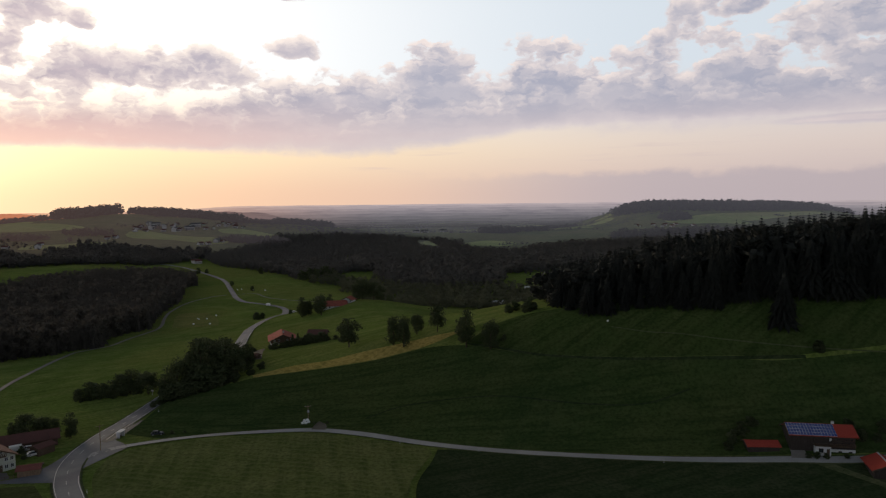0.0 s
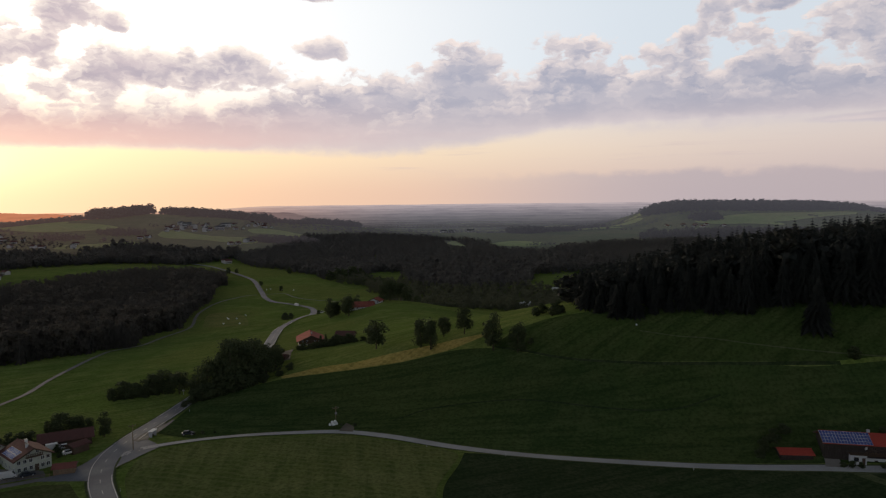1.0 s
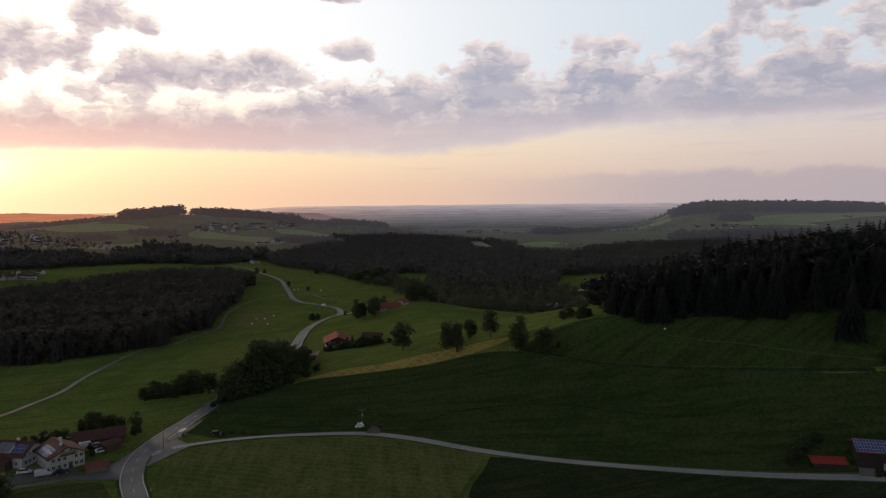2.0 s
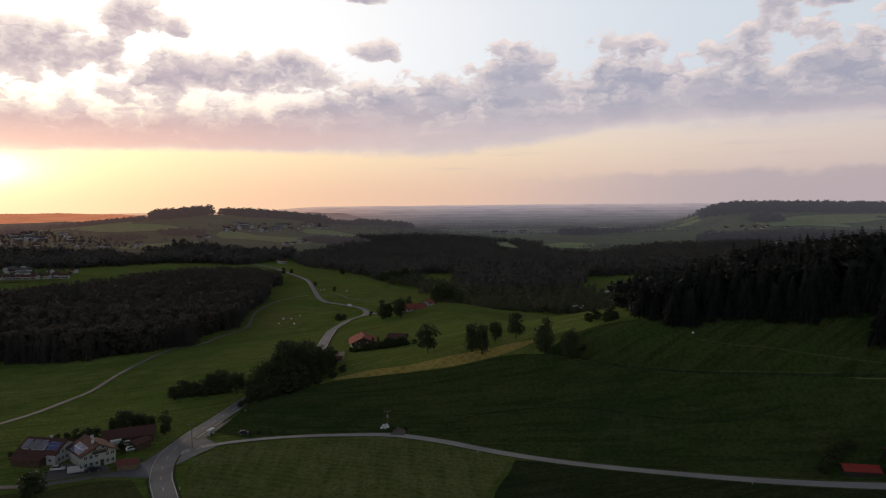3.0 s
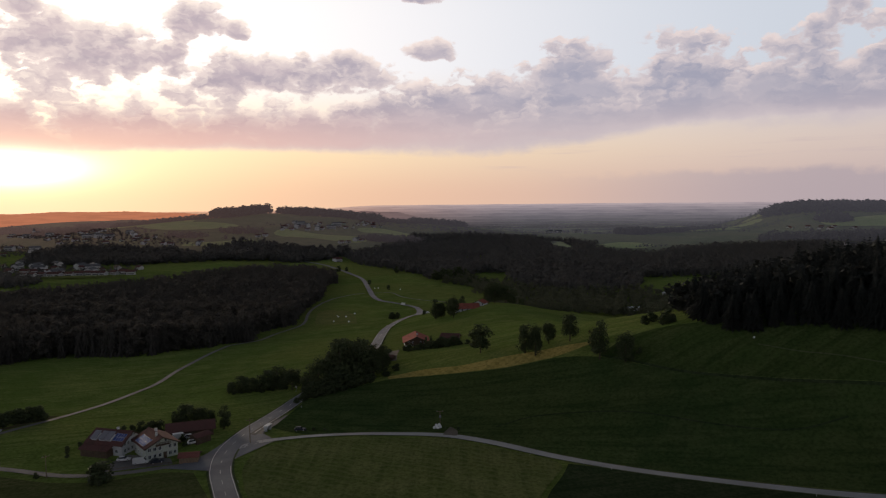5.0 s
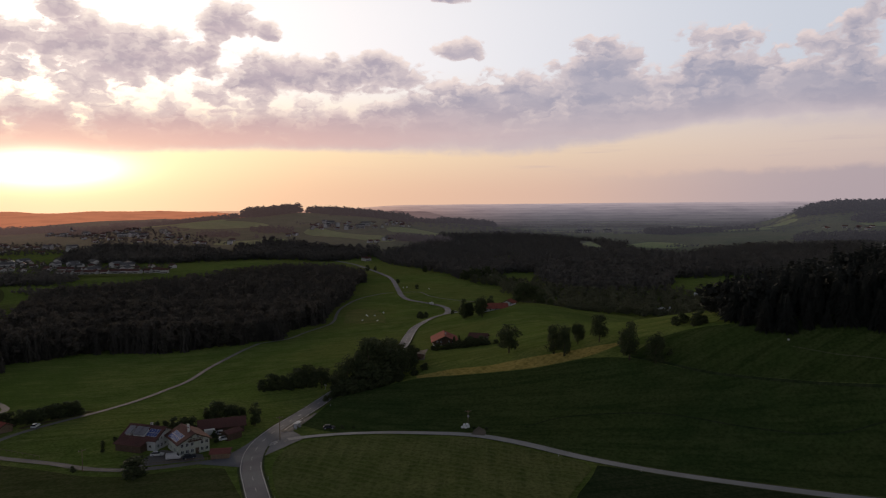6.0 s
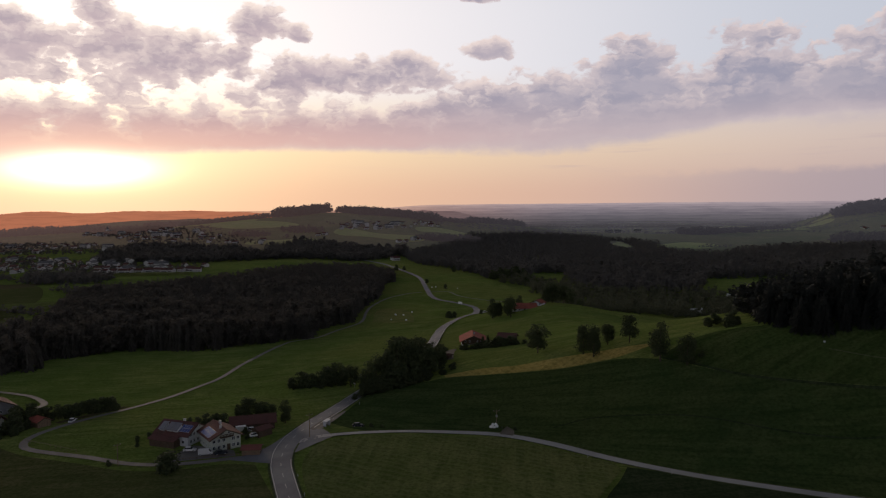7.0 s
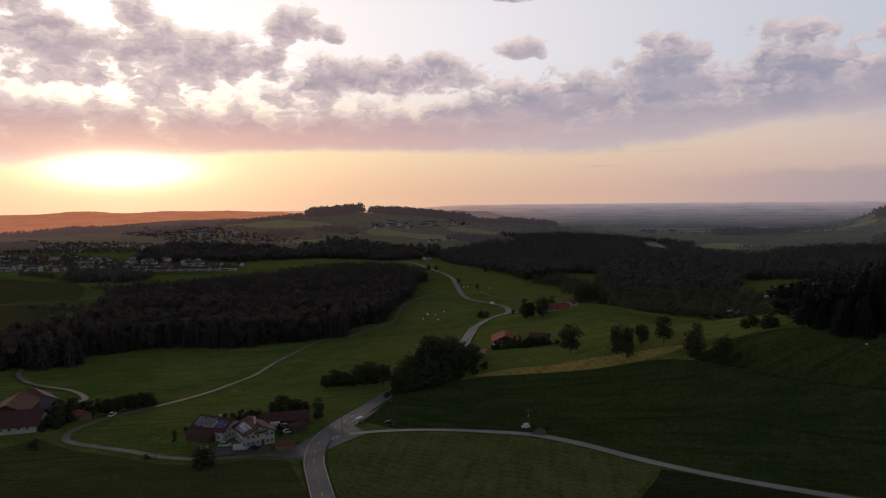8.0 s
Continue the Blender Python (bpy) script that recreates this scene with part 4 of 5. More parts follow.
for i, (x, y, h) in enumerate([(-80, 300, 4), (-82, 297, 3), (-76, 308, 5), (-60, 314, 4.5), (-52, 316, 4), (-46, 320, 4), (-42, 326, 4), (-79, 303, 6), (-76, 304, 7.5), (-72, 305, 8), (-69, 308, 9), (-65, 309, 8.5), (-61, 311, 8), (-57, 313, 8), (-53, 316, 7), (-70, 313, 10), (-64, 315, 10.5), (-58, 317, 10)]):
    shrub(x, y, h, i % 3, "low shrub at the foot of the thicket", "thicket shrubs", 1.5)
for i, (x, y, h) in enumerate([(-118.5, 319, 5.5), (-115, 321, 7), (-111.5, 320, 6.5), (-108, 321, 6.5), (-104.5, 320, 7), (-101, 321, 8.5), (-98, 322, 10), (-94.5, 321, 7), (-89.5, 317.5, 9.5)]):
    (broadleaf if i in (6, 8) else shrub)(x, y, h * 1.22, i % 3, "rounded bush in a row across the meadow", "bush row in the meadow", 1.25)

# trees round the farms
for i, (x, y, h, w) in enumerate([(-122, 266, 6, 1.1), (-117, 265, 9.5, 1.35), (-112, 266, 8, 1.3), (-107, 264, 7, 1.0), (-100, 260, 10, 0.8)]):
    broadleaf(x, y, h, i % 4, "dark tree behind the farm's barn", "farm trees", w, 0.0)
for i, (x, y, h) in enumerate([(-136, 252, 3.5), (-132, 251, 4), (-128, 250, 5.5), (-124.5, 249, 6.5), (-121, 250, 6), (-118, 251, 4.5), (-143, 236, 2.5), (-145, 231, 2.5), (-142, 226, 2), (-113, 240, 3), (-109, 243, 3), (-106, 238, 2.6)]):
    shrub(x, y, h, i % 3, "garden shrub beside the farmhouse", "farm shrubs")
shrub(-118.5, 205.5, 7.2, 1, "broad rounded bush beside the lane", "", 2.0)
shrub(-141, 208, 2.2, 2, "small bush at the lane's edge")
shrub(-186, 210, 4.5, 0, "dark bush in the meadow below the lane", "", 1.4)
for i in range(13):
    t = i / 12
    (broadleaf if i % 4 == 3 else shrub)(-198 + 18 * t + rnd.uniform(-1, 1), 248 + 25 * t + rnd.uniform(-1, 1), rnd.uniform(5.2, 7.6), i % 3, "dense hedge tree along the bend of the lane", "hedge by the lane", 1.3)
for i, (x, y, h) in enumerate([(-202, 231, 5), (-199, 233, 5.5), (-197, 236, 6), (-200, 239, 6.5), (-195, 232, 4), (-204, 243, 7), (-207, 248, 7), (-198, 228, 3.5), (-203, 251, 7.5), (-211, 253, 7), (-207, 256, 6.5), (-199, 246, 5), (-196, 240, 4.5)]):
    shrub(x, y, h, i % 3, "garden tree round the big farmstead", "farmstead shrubs", 1.3)
for i, (x, y, h, w) in enumerate([(-33.6, 397, 6.0, 0.45), (-30.8, 398, 5.6, 0.45)]):
    shrub(x, y, h, i, "narrow dark conifer beside the red-roofed house", "", w)
for i, (x, y, h) in enumerate([(-44, 384, 3.4), (-41.5, 381, 4.2), (-38.5, 382, 3.2), (-36, 380, 4.6), (-33, 379.5, 3.6), (-30, 378, 5.0), (-27.5, 377.5, 4.2), (-25, 375, 5.6), (-22, 375.5, 6.2), (-19.5, 373.5, 5.2), (-16.8, 375, 5.8), (-14, 373, 4.0), (-9.4, 371, 3.2), (-53, 385, 2.7), (-56, 381, 3.4), (-68, 393, 3.5)]):
    shrub(x, y, h, i % 3, "garden bush below the red-roofed house", "house bushes", 1.7)
for i, (x, y, h, w) in enumerate([(-37, 529, 16.6, 0.95), (-33, 533, 13, 1.0), (-23, 519, 17.8, 0.8), (-26, 530, 14, 1.0), (-21, 650, 16, 0.8), (3, 560, 15, 1.0), (8, 566, 20, 1.15), (17, 570, 16, 1.2), (24, 600, 15, 1.0), (34, 640, 12, 1.0)]):
    broadleaf(x, y, h, i % 4, "tall dark tree behind the green knoll", "trees behind the knoll", w, 0.0)
for i, (x, y, h) in enumerate([(-71, 1020, 17), (-61, 1024, 20), (-51, 1030, 19), (-39, 1034, 21), (-27, 1040, 17), (-18, 970, 14), (-6, 946, 13.7), (5, 929, 13.4), (0, 965, 13)]):
    broadleaf(x, y, h, i % 4, "leafy tree at the edge of the valley forest", "trees at the forest's edge", 1.2, 0.0, 500)
for i, (x, y, h) in enumerate([(-79, 600, 7.5), (-76, 606, 6.0), (-82, 612, 6.5), (-52, 598, 4.5), (-84, 620, 5)]):
    shrub(x, y, h, i % 3, "rounded bush inside the bend of the road", "bushes in the road's bend", 1.3)
for i, (x, y, h) in enumerate([(-141, 1124, 12.7), (-159, 961, 7.8), (-124, 897, 8.0), (-240, 1144, 12.2), (-229, 1154, 9)]):
    broadleaf(x, y, h, i % 4, "lone dark tree in the valley meadow", "valley trees", 1.1, 0.0, 500)
for i, (x, y, h) in enumerate([(72, 318, 5), (78, 308, 6), (81, 311, 6.5), (76, 322, 6), (165, 229, 5), (62, 284, 3), (118, 206, 4), (121, 209, 4.5), (125, 211, 5), (130, 213, 4.5), (159, 199, 4), (163, 197, 3.5), (158, 204, 4), (167, 200, 4.5)]):
    shrub(x, y, h, i % 3, "dark bush at the foot of the slope", "slope bushes", 1.4)
for i, (x, y, h) in enumerate([(139, 196.5, 2.2), (141.5, 195.8, 2.4), (144, 195.0, 2.0), (150, 193.5, 1.8), (-68, 258, 1.6), (-65, 258.5, 1.8), (-61, 259, 1.5), (-10, 256, 1.5), (-15, 257.5, 1.2)]):
    shrub(x, y, h, i % 3, "low scrubby bush beside the lane", "lane bushes", 1.6)


# ---------------------------------------------------------------- buildings
def window(parent, m, w, h, frame=RENDERED):
    """A framed window on a wall; m has its outer face along -y."""
    win = part("window", bm_frame(w, h, m), frame, parent)
    part("pane", a_box(-w / 2 + 0.07, w / 2 - 0.07, -0.03, 0.02, -h / 2 + 0.07, h / 2 - 0.07, m=m), PANE, win)
    return win


def bm_frame(w, h, m):
    bm = bmesh.new()
    for x0, x1, z0, z1 in ((-w / 2, w / 2, h / 2 - 0.09, h / 2), (-w / 2, w / 2, -h / 2, -h / 2 + 0.09), (-w / 2, -w / 2 + 0.09, -h / 2 + 0.09, h / 2 - 0.09), (w / 2 - 0.09, w / 2, -h / 2 + 0.09, h / 2 - 0.09), (-0.04, 0.04, -h / 2 + 0.09, h / 2 - 0.09)):
        box(bm, x0, x1, -0.07, 0.03, z0, z1, m)
    return bm


def house(name, label, category, x, y, rz, L, D, wall_h, pitch, walls=RENDERED, roof=TILE_RED, upper=None, over=0.8, openings=(), chimneys=(), group="", sink=0.5, door=None, balcony=None):
    """A gabled building with its ridge along its own x. openings: (side, along, height of the middle, width, height)."""
    z = min(gz(x + a * L * 0.4, y + b * L * 0.4) for a in (-1, 0, 1) for b in (-1, 0, 1))
    h = thing(name, label, category, pose(x, y, z, 0, 0, rz), group)
    tan = math.tan(radians(pitch))
    ridge = wall_h + D / 2 * tan
    turn = Matrix.Rotation(-math.pi / 2, 4, "Z")
    prof = [(-D / 2, -sink), (D / 2, -sink), (D / 2, wall_h), (0, ridge), (-D / 2, wall_h)]
    bm = prism(prof, -L / 2, L / 2)
    bmesh.ops.transform(bm, matrix=turn, verts=bm.verts[:])
    part("wall", bm, walls, h)
    if upper is not None:
        # timber cladding on the upper storey
        c = wall_h * 0.55
        bm = prism([(-D / 2 - 0.06, c), (D / 2 + 0.06, c), (D / 2 + 0.06, wall_h - 0.05), (0, ridge - 0.08), (-D / 2 - 0.06, wall_h - 0.05)], -L / 2 - 0.06, L / 2 + 0.06)
        bmesh.ops.transform(bm, matrix=turn, verts=bm.verts[:])
        part("cladding", bm, upper, h, "dark timber cladding")
    for s in (-1, 1):
        a, b = D / 2 + over, 0.0
        p = [(s * a, wall_h - over * tan + 0.06), (0, ridge + 0.06), (0, ridge + 0.30), (s * a, wall_h - over * tan + 0.28)]
        bm = prism(p, -L / 2 - over, L / 2 + over)
        bmesh.ops.transform(bm, matrix=turn, verts=bm.verts[:])
        part("roof_slope", bm, roof, h)
    bm = bmesh.new()
    tube(bm, (-L / 2 - over, 0, ridge + 0.27), (L / 2 + over, 0, ridge + 0.27), 0.14, 0.14, 6)
    part("ridge_cap", bm, roof, h)
    for s in (-1, 1):
        for e in (-1, 1):
            bm = prism([(s * (D / 2 + over), wall_h - over * tan - 0.12), (0, ridge - 0.12), (0, ridge + 0.32), (s * (D / 2 + over), wall_h - over * tan + 0.30)], e * (L / 2 + over) - 0.04, e * (L / 2 + over) + 0.04)
            bmesh.ops.transform(bm, matrix=turn, verts=bm.verts[:])
            part("bargeboard", bm, WOOD_DARK, h)
    sides = {"f": (0, -D / 2, 0), "b": (0, D / 2, 180), "r": (L / 2, 0, 90), "l": (-L / 2, 0, -90)}
    extra = 0.07 if upper is not None else 0.0
    for side, u, mid, w, hh in openings:
        px, py, a = sides[side]
        m = pose(px, py, 0, 0, 0, a) @ pose(u, -extra, mid)
        window(h, m, w, hh, WOOD_DARK if walls in (WOOD_DARK, WOOD_BLACK) else RENDERED)
    if door:
        side, u, w, hh = door
        px, py, a = sides[side]
        d = part("door", a_box(-w / 2, w / 2, -0.08, 0.02, 0.02, hh, m=pose(px, py, 0, 0, 0, a) @ pose(u, -extra * 0, 0)), WOOD_DARK, h)
        part("handle", a_box(w * 0.3, w * 0.36, -0.14, -0.08, 1.0, 1.12, m=pose(px, py, 0, 0, 0, a) @ pose(u, 0, 0)), METAL, d)
    for cx, cy in chimneys:
        top = ridge + 0.9
        c = part("chimney", a_box(cx - 0.35, cx + 0.35, cy - 0.35, cy + 0.35, ridge - abs(cy) * tan - 0.4, top), RENDERED, h)
        part("chimney_cap", a_box(cx - 0.45, cx + 0.45, cy - 0.45, cy + 0.45, top, top + 0.12), CONCRETE, c)
    if balcony:
        side, u, bz, w = balcony
        px, py, a = sides[side]
        m = pose(px, py, 0, 0, 0, a) @ pose(u, 0, bz)
        b = part("balcony", a_box(-w / 2, w / 2, -1.25, -0.02 - extra, -0.12, 0.0, m=m), WOOD_DARK, h, "dark timber balcony")
        for k in range(int(w / 0.5) + 1):
            q = -w / 2 + 0.06 + k * (w - 0.12) / int(w / 0.5)
            part("baluster", a_box(q - 0.11, q + 0.11, -1.25, -1.20, 0.0, 0.95, m=m), WOOD_DARK, b)
        part("handrail", a_box(-w / 2, w / 2, -1.30, -1.16, 0.95, 1.03, m=m), WOOD_DARK, b)
    return h, ridge


def on_slope(h, side, D, wall_h, ridge, over):
    """A frame on a roof slope: x along the ridge, y up the slope, z out of it; its origin at the eaves."""
    tan = (ridge - wall_h) / (D / 2)
    a = math.atan(tan)
    s = -1 if side == "f" else 1
    return pose(0, s * (D / 2 + over), wall_h - over * tan + 0.29) @ pose(0, 0, 0, 0, 0, 0 if s < 0 else 180) @ pose(0, 0, 0, math.degrees(a))


def panels(h, m, x0, y0, cols, rows, w=1.02, l=1.66, gap=0.06):
    for i in range(cols):
        for j in range(rows):
            x, y = x0 + i * (w + gap), y0 + j * (l + gap)
            p = part("solar_panel", a_box(x, x + w, y, y + l, 0.05, 0.10, m=m), METAL, h)
            part("cell_sheet", a_box(x + 0.06, x + w - 0.06, y + 0.06, y + l - 0.06, 0.09, 0.108, m=m), CELLS, p)


# the farm in the bend: a house with roof windows and panels, a rendered farmhouse, barn and shed
rows2 = [("r", u, z, 0.95, 1.15) for z in (1.4, 3.7) for u in (-3.6, -1.9, 0.0, 1.9, 3.6)]
h, ridge = house("farmhouse", "white farmhouse with brown roof and solar panels", "house", -129.6, 234.5, -12, 14.0, 10.6, 3.9, 29, RENDERED, TILE_BROWN, openings=rows2 + [("r", u, 5.8, 0.8, 0.8) for u in (-1.2, 0, 1.2)] + [("f", u, 1.5, 1.0, 1.1) for u in (-5, -2, 2, 5)], chimneys=[(1.0, 0.6)], door=("f", 0, 1.1, 2.1))
m = on_slope(h, "f", 10.6, 3.9, ridge, 0.8)
panels(h, m, 2.4, 2.0, 4, 2)
for u in (-4.6, -1.4, 1.2):
    d = part("dormer", a_box(u - 1.0, u + 1.0, 1.6, 4.6, 0.0, 0.9, m=m), RENDERED, h, "low roof dormer")
    part("dormer_roof", a_box(u - 1.2, u + 1.2, 1.3, 5.2, 0.9, 1.05, m=m), SHEET, d, "grey sheet-metal dormer roof")
part("lean_to_roof", a_box(-7.6, 4.2, -3.1, 0.3, -0.1, 0.1, m=pose(0, -6.1, 3.4, 16)), TILE_BROWN, h, "low lean-to roof")
# dark wall put in for the shade of the recess under the lean-to
part("lean_to_wall", a_box(-7.0, 3.6, -8.5, -5.3, -0.4, 2.5), WOOD_DARK, h)

rows3 = [("r", u, z, 1.05, 1.25) for z in (1.4, 3.7) for u in (-4.2, -2.5, -0.8, 2.6, 4.2)] + [("r", u, 6.1, 0.9, 0.9) for u in (-1.2, 1.2)]
h, ridge = house("farmhouse", "cream rendered farmhouse with brown tiled roof", "house", -113.2, 231, -46, 12.4, 10.4, 4.7, 26, CREAM, TILE_BROWN, openings=rows3 + [("f", u, z, 0.95, 1.2) for z in (1.5, 4.0) for u in (-5, -2, 1.5, 5)], chimneys=[(-2.0, 0.8), (3.0, -0.7)], door=("r", 0.9, 1.2, 2.1), balcony=("r", 0.0, 4.9, 4.6), over=0.9)
panels(h, on_slope(h, "f", 10.4, 4.7, ridge, 0.9), -4.2, 0.6, 8, 2)
house("barn", "long low barn with rusty brown tiled roof", "barn", -110, 252, 24, 16, 8, 3.2, 24, WOOD_DARK, TILE_BROWN)
house("shed", "small timber shed with reddish roof", "shed", -98.6, 224.4, 14, 6.0, 4.6, 2.1, 16, WOOD, TILE_DULL, over=0.5)
house("shed", "small open timber shed behind the farm", "shed", -102.5, 243, 60, 6, 4.0, 2.6, 16, WOOD_DARK, TILE_BROWN, over=0.5)

# the red-roofed house beyond the thicket
house("farmhouse", "timber-clad chalet with a bright red roof", "house", -40.8, 412.5, -82, 17, 13.6, 4.2, 24, RENDERED, TILE_RED, WOOD_DARK, 1.3, [("r", u, z, 1.0, 1.2) for z in (1.4, 4.0) for u in (-4.6, -2.3, 2.3, 4.6)], [(2, 0.6)], door=("r", 0, 1.2, 2.1), balcony=("r", 0, 2.8, 10))
house("barn", "dark timber barn with red-brown roof", "barn", -19.4, 394.4, -12, 9.6, 7.4, 3.9, 26, WOOD_DARK, TILE_BROWN)
house("shed", "small shed with a dull red roof", "shed", -48.8, 353, -20, 5, 4.4, 2.3, 18, WOOD_DARK, TILE_BROWN, over=0.5)
house("farmhouse", "long farmhouse with orange-red roof beyond the knoll", "house", -14, 548, 6, 18, 12, 3.4, 25, RENDERED, TILE_RED, over=1.0, openings=[("f", u, 2.2, 1.1, 1.2) for u in (-8, -4, 0, 4, 8)])
house("farmhouse", "white gabled farmhouse with red roof", "house", -3, 553, 70, 9, 8, 3.4, 25, RENDERED, TILE_RED, over=1.0, openings=[("l", u, 2.6, 1.1, 1.2) for u in (-3, 0, 3)])

house("barn", "low white-roofed shed among the brook trees", "shed", 149, 712, 15, 13, 7, 3.5, 16, CONCRETE, RENDERED, over=0.5)
house("barn", "low white-roofed shed among the brook trees", "shed", 216, 838, -20, 12, 7, 3.5, 16, CONCRETE, RENDERED, over=0.5)

# the farm with the large solar roof
h, ridge = house("farmhouse", "dark timber farmhouse with large solar roof", "house", 146.2, 202.3, -18, 18.6, 9.0, 6.9, 23, WOOD_BLACK, TILE_BRIGHT, None, 0.8, [("f", u, 5.7, 1.0, 0.9) for u in (2.5, 4.5, 6.5, 8.3)] + [("f", u, 4.4, 0.9, 0.9) for u in (3.5, 5.5, 7.5)] + [("l", u, 4.6, 1.0, 1.2) for u in (-2.5, 2.5)], [(4.4, 0.9)], balcony=("f", 5.4, 3.7, 7.4), sink=1.5)
panels(h, on_slope(h, "f", 9.0, 6.9, ridge, 0.8), -10.05, 0.04, 16, 4, 0.83, 1.36, 0.05)
part("gable_wall", a_box(-9.42, -9.3, -4.4, 4.4, -1.2, 6.8), WOOD_BLACK, h, "blackened timber gable wall")
part("plinth", a_box(1.9, 9.36, -4.72, -4.5, -1.5, 2.6), RENDERED, h, "white rendered lower wall")
part("annex", a_box(-2.6, 1.8, -6.6, -4.55, -1.5, 4.0, bevel=0.03), RENDERED, h, "white rendered porch")
part("annex_roof", a_box(-2.9, 2.1, -6.9, -4.53, 4.0, 4.2, bevel=0.03), WOOD_DARK, h)
window(h, pose(-1.1, -6.6, 2.7), 1.4, 1.3, WOOD_DARK)
part("door", a_box(0.5, 1.4, -6.66, -6.58, 0.9, 3.2), WOOD_DARK, h)
for u in (5.0, 8.0):
    window(h, pose(u, -4.72, 1.7), 1.0, 0.8, WOOD_DARK)
dish = bmesh.new()
bmesh.ops.create_cone(dish, segments=14, radius1=0.1, radius2=0.5, depth=0.22, cap_ends=False, matrix=pose(1.9, -5.2, 5.8, 100, 0, 20))
part("satellite_dish", dish, RENDERED, h, "round white satellite dish")
# closed black walls: the shade inside the shed is put into the colour
house("barn", "low shed with a bright red roof, its dark inside drawn as black walls", "shed", 128.4, 205.0, -12, 9.6, 5.6, 2.5, 17, WOOD_BLACK, TILE_BRIGHT, over=0.5)
h, ridge = house("barn", "red-roofed barn with a pale metal ridge", "barn", 154.6, 184.6, -112, 9.5, 7.4, 2.8, 24, WOOD_BLACK, TILE_BRIGHT, over=0.8)
part("ridge_flashing", a_box(-5.3, 5.3, -0.22, 0.22, ridge + 0.30, ridge + 0.42), METAL, h)
ribbon("dirt_track", [(141, 193.5), (146, 185), (150, 174), (153, 162)], 3.6, TRODDEN, 0.22, "worn grassy track beside the field", category="track")
drape("farmyard", curve_points([(134, 197.5), (135.5, 200), (136.5, 203)], 1), curve_points([(139, 196), (139.5, 198), (140, 200)], 1), GRAVEL, 0.3, 4, "gravel entrance of the farm", "yard")

# the big farmstead at the loop of the lane
house("farmhouse", "large farmhouse with cream walls and broad brown roof", "house", -214, 229, 26, 24, 15, 3.4, 26, CREAM, TILE_BROWN, over=1.2, openings=[("f", u, 2.0, 1.1, 1.2) for u in (-9, -6, -3, 0, 3, 6, 9)], chimneys=[(-3, 0.8)])
house("barn", "large barn with a brown tiled roof", "barn", -224, 244, 116, 20, 13, 5, 26, WOOD_DARK, TILE_BROWN, over=1.0)
house("farmhouse", "grey gabled house with red-brown roof", "house", -230, 264, -35, 15, 11, 4.2, 28, SHEET, TILE_BROWN, over=1.0, openings=[("r", u, 2.4, 1.0, 1.2) for u in (-3, 0, 3)])
house("shed", "small timber shed with a dull red roof", "shed", -194.5, 245, -25, 7, 5, 2.4, 26, WOOD, TILE_RED, over=0.5)


# ---------------------------------------------------------------- road furniture, vehicles, bales
def dashes(points, a, b, length, gap, width, shift, name, label):
    """Painted marks along a road, joined, as thin sheets just above the asphalt."""
    c = curve_points(points, 0.5)
    s = np.concatenate([[0], np.cumsum(np.hypot(*np.diff(c, axis=0).T))])
    d = np.gradient(c, axis=0)
    d /= np.hypot(d[:, 0], d[:, 1])[:, None]
    n = np.column_stack([d[:, 1], -d[:, 0]])
    v, f = [], []
    q = a
    while q < b:
        t = np.linspace(q, min(q + length, b), max(2, int(length / 1.5) + 1))
        mid = np.column_stack([np.interp(t, s, c[:, i]) for i in (0, 1)])
        nn = np.column_stack([np.interp(t, s, n[:, i]) for i in (0, 1)])
        for i in range(len(t)):
            for e in (-0.5, 0.5):
                p = mid[i] + nn[i] * (shift + e * width)
                v.append((p[0], p[1], float(lifted(p, 0.34))))
        k = len(v) - 2 * len(t)
        f += [(k + 2 * i, k + 2 * i + 1, k + 2 * i + 3, k + 2 * i + 2) for i in range(len(t) - 1)]
        q += length + gap
    me = raw_mesh(name, v, f, [PAINT])
    tagged(new(name, me), label, "road marking", "", "structure")


dashes(MAIN, 0, 400, 400, 5, 0.2, -3.2, "edge_line", "solid white line along the road's edge")
dashes(MAIN, 0, 60, 60, 5, 0.2, 3.2, "edge_line", "solid white line along the road's edge")
dashes(MAIN, 95, 400, 305, 5, 0.2, 3.2, "edge_line", "solid white line along the road's edge")
dashes(MAIN, 0, 420, 3, 6, 0.15, 0.0, "centre_line", "broken white centre line of the road")
drape("forecourt", curve_points([(-87, 215.5), (-90, 224), (-91.5, 232), (-92, 241), (-90.5, 252)], 2), curve_points([(-104, 217), (-100.5, 220.5), (-97, 226), (-94.5, 235), (-92.5, 252)], 2), ASPHALT, 0.27, 8, "asphalt apron where the lane meets the road", "road")
drape("forecourt", curve_points([(-84, 226), (-86, 240), (-87, 254)], 2), curve_points([(-76, 243.5), (-78, 247.5), (-83.5, 254)], 2), ASPHALT, 0.27, 8, "asphalt apron at the mouth of the lane", "road")
drape("patched_lane", curve_points([(-87.6, 252), (-87, 262), (-85.5, 276)], 2), curve_points([(-84.8, 250), (-84.3, 262), (-83, 276)], 2), ASPHALT_NEW, 0.335, 4, "darker patch of newer asphalt on the road", "road")
drape("farmyard", curve_points([(-123, 213), (-124, 222), (-122, 229)], 2), curve_points([(-103, 221), (-104, 223), (-106, 226)], 2), LANE_WORN, 0.21, 6, "grey asphalt farmyard", "yard")
drape("gravel_patch", curve_points([(-15.5, 252), (-14.5, 256), (-13, 259)], 1), curve_points([(-10.5, 250.5), (-10, 253), (-10.5, 255.5)], 1), EARTH, 0.3, 6, "bare brown earth and gravel beside the lane", "gravel")
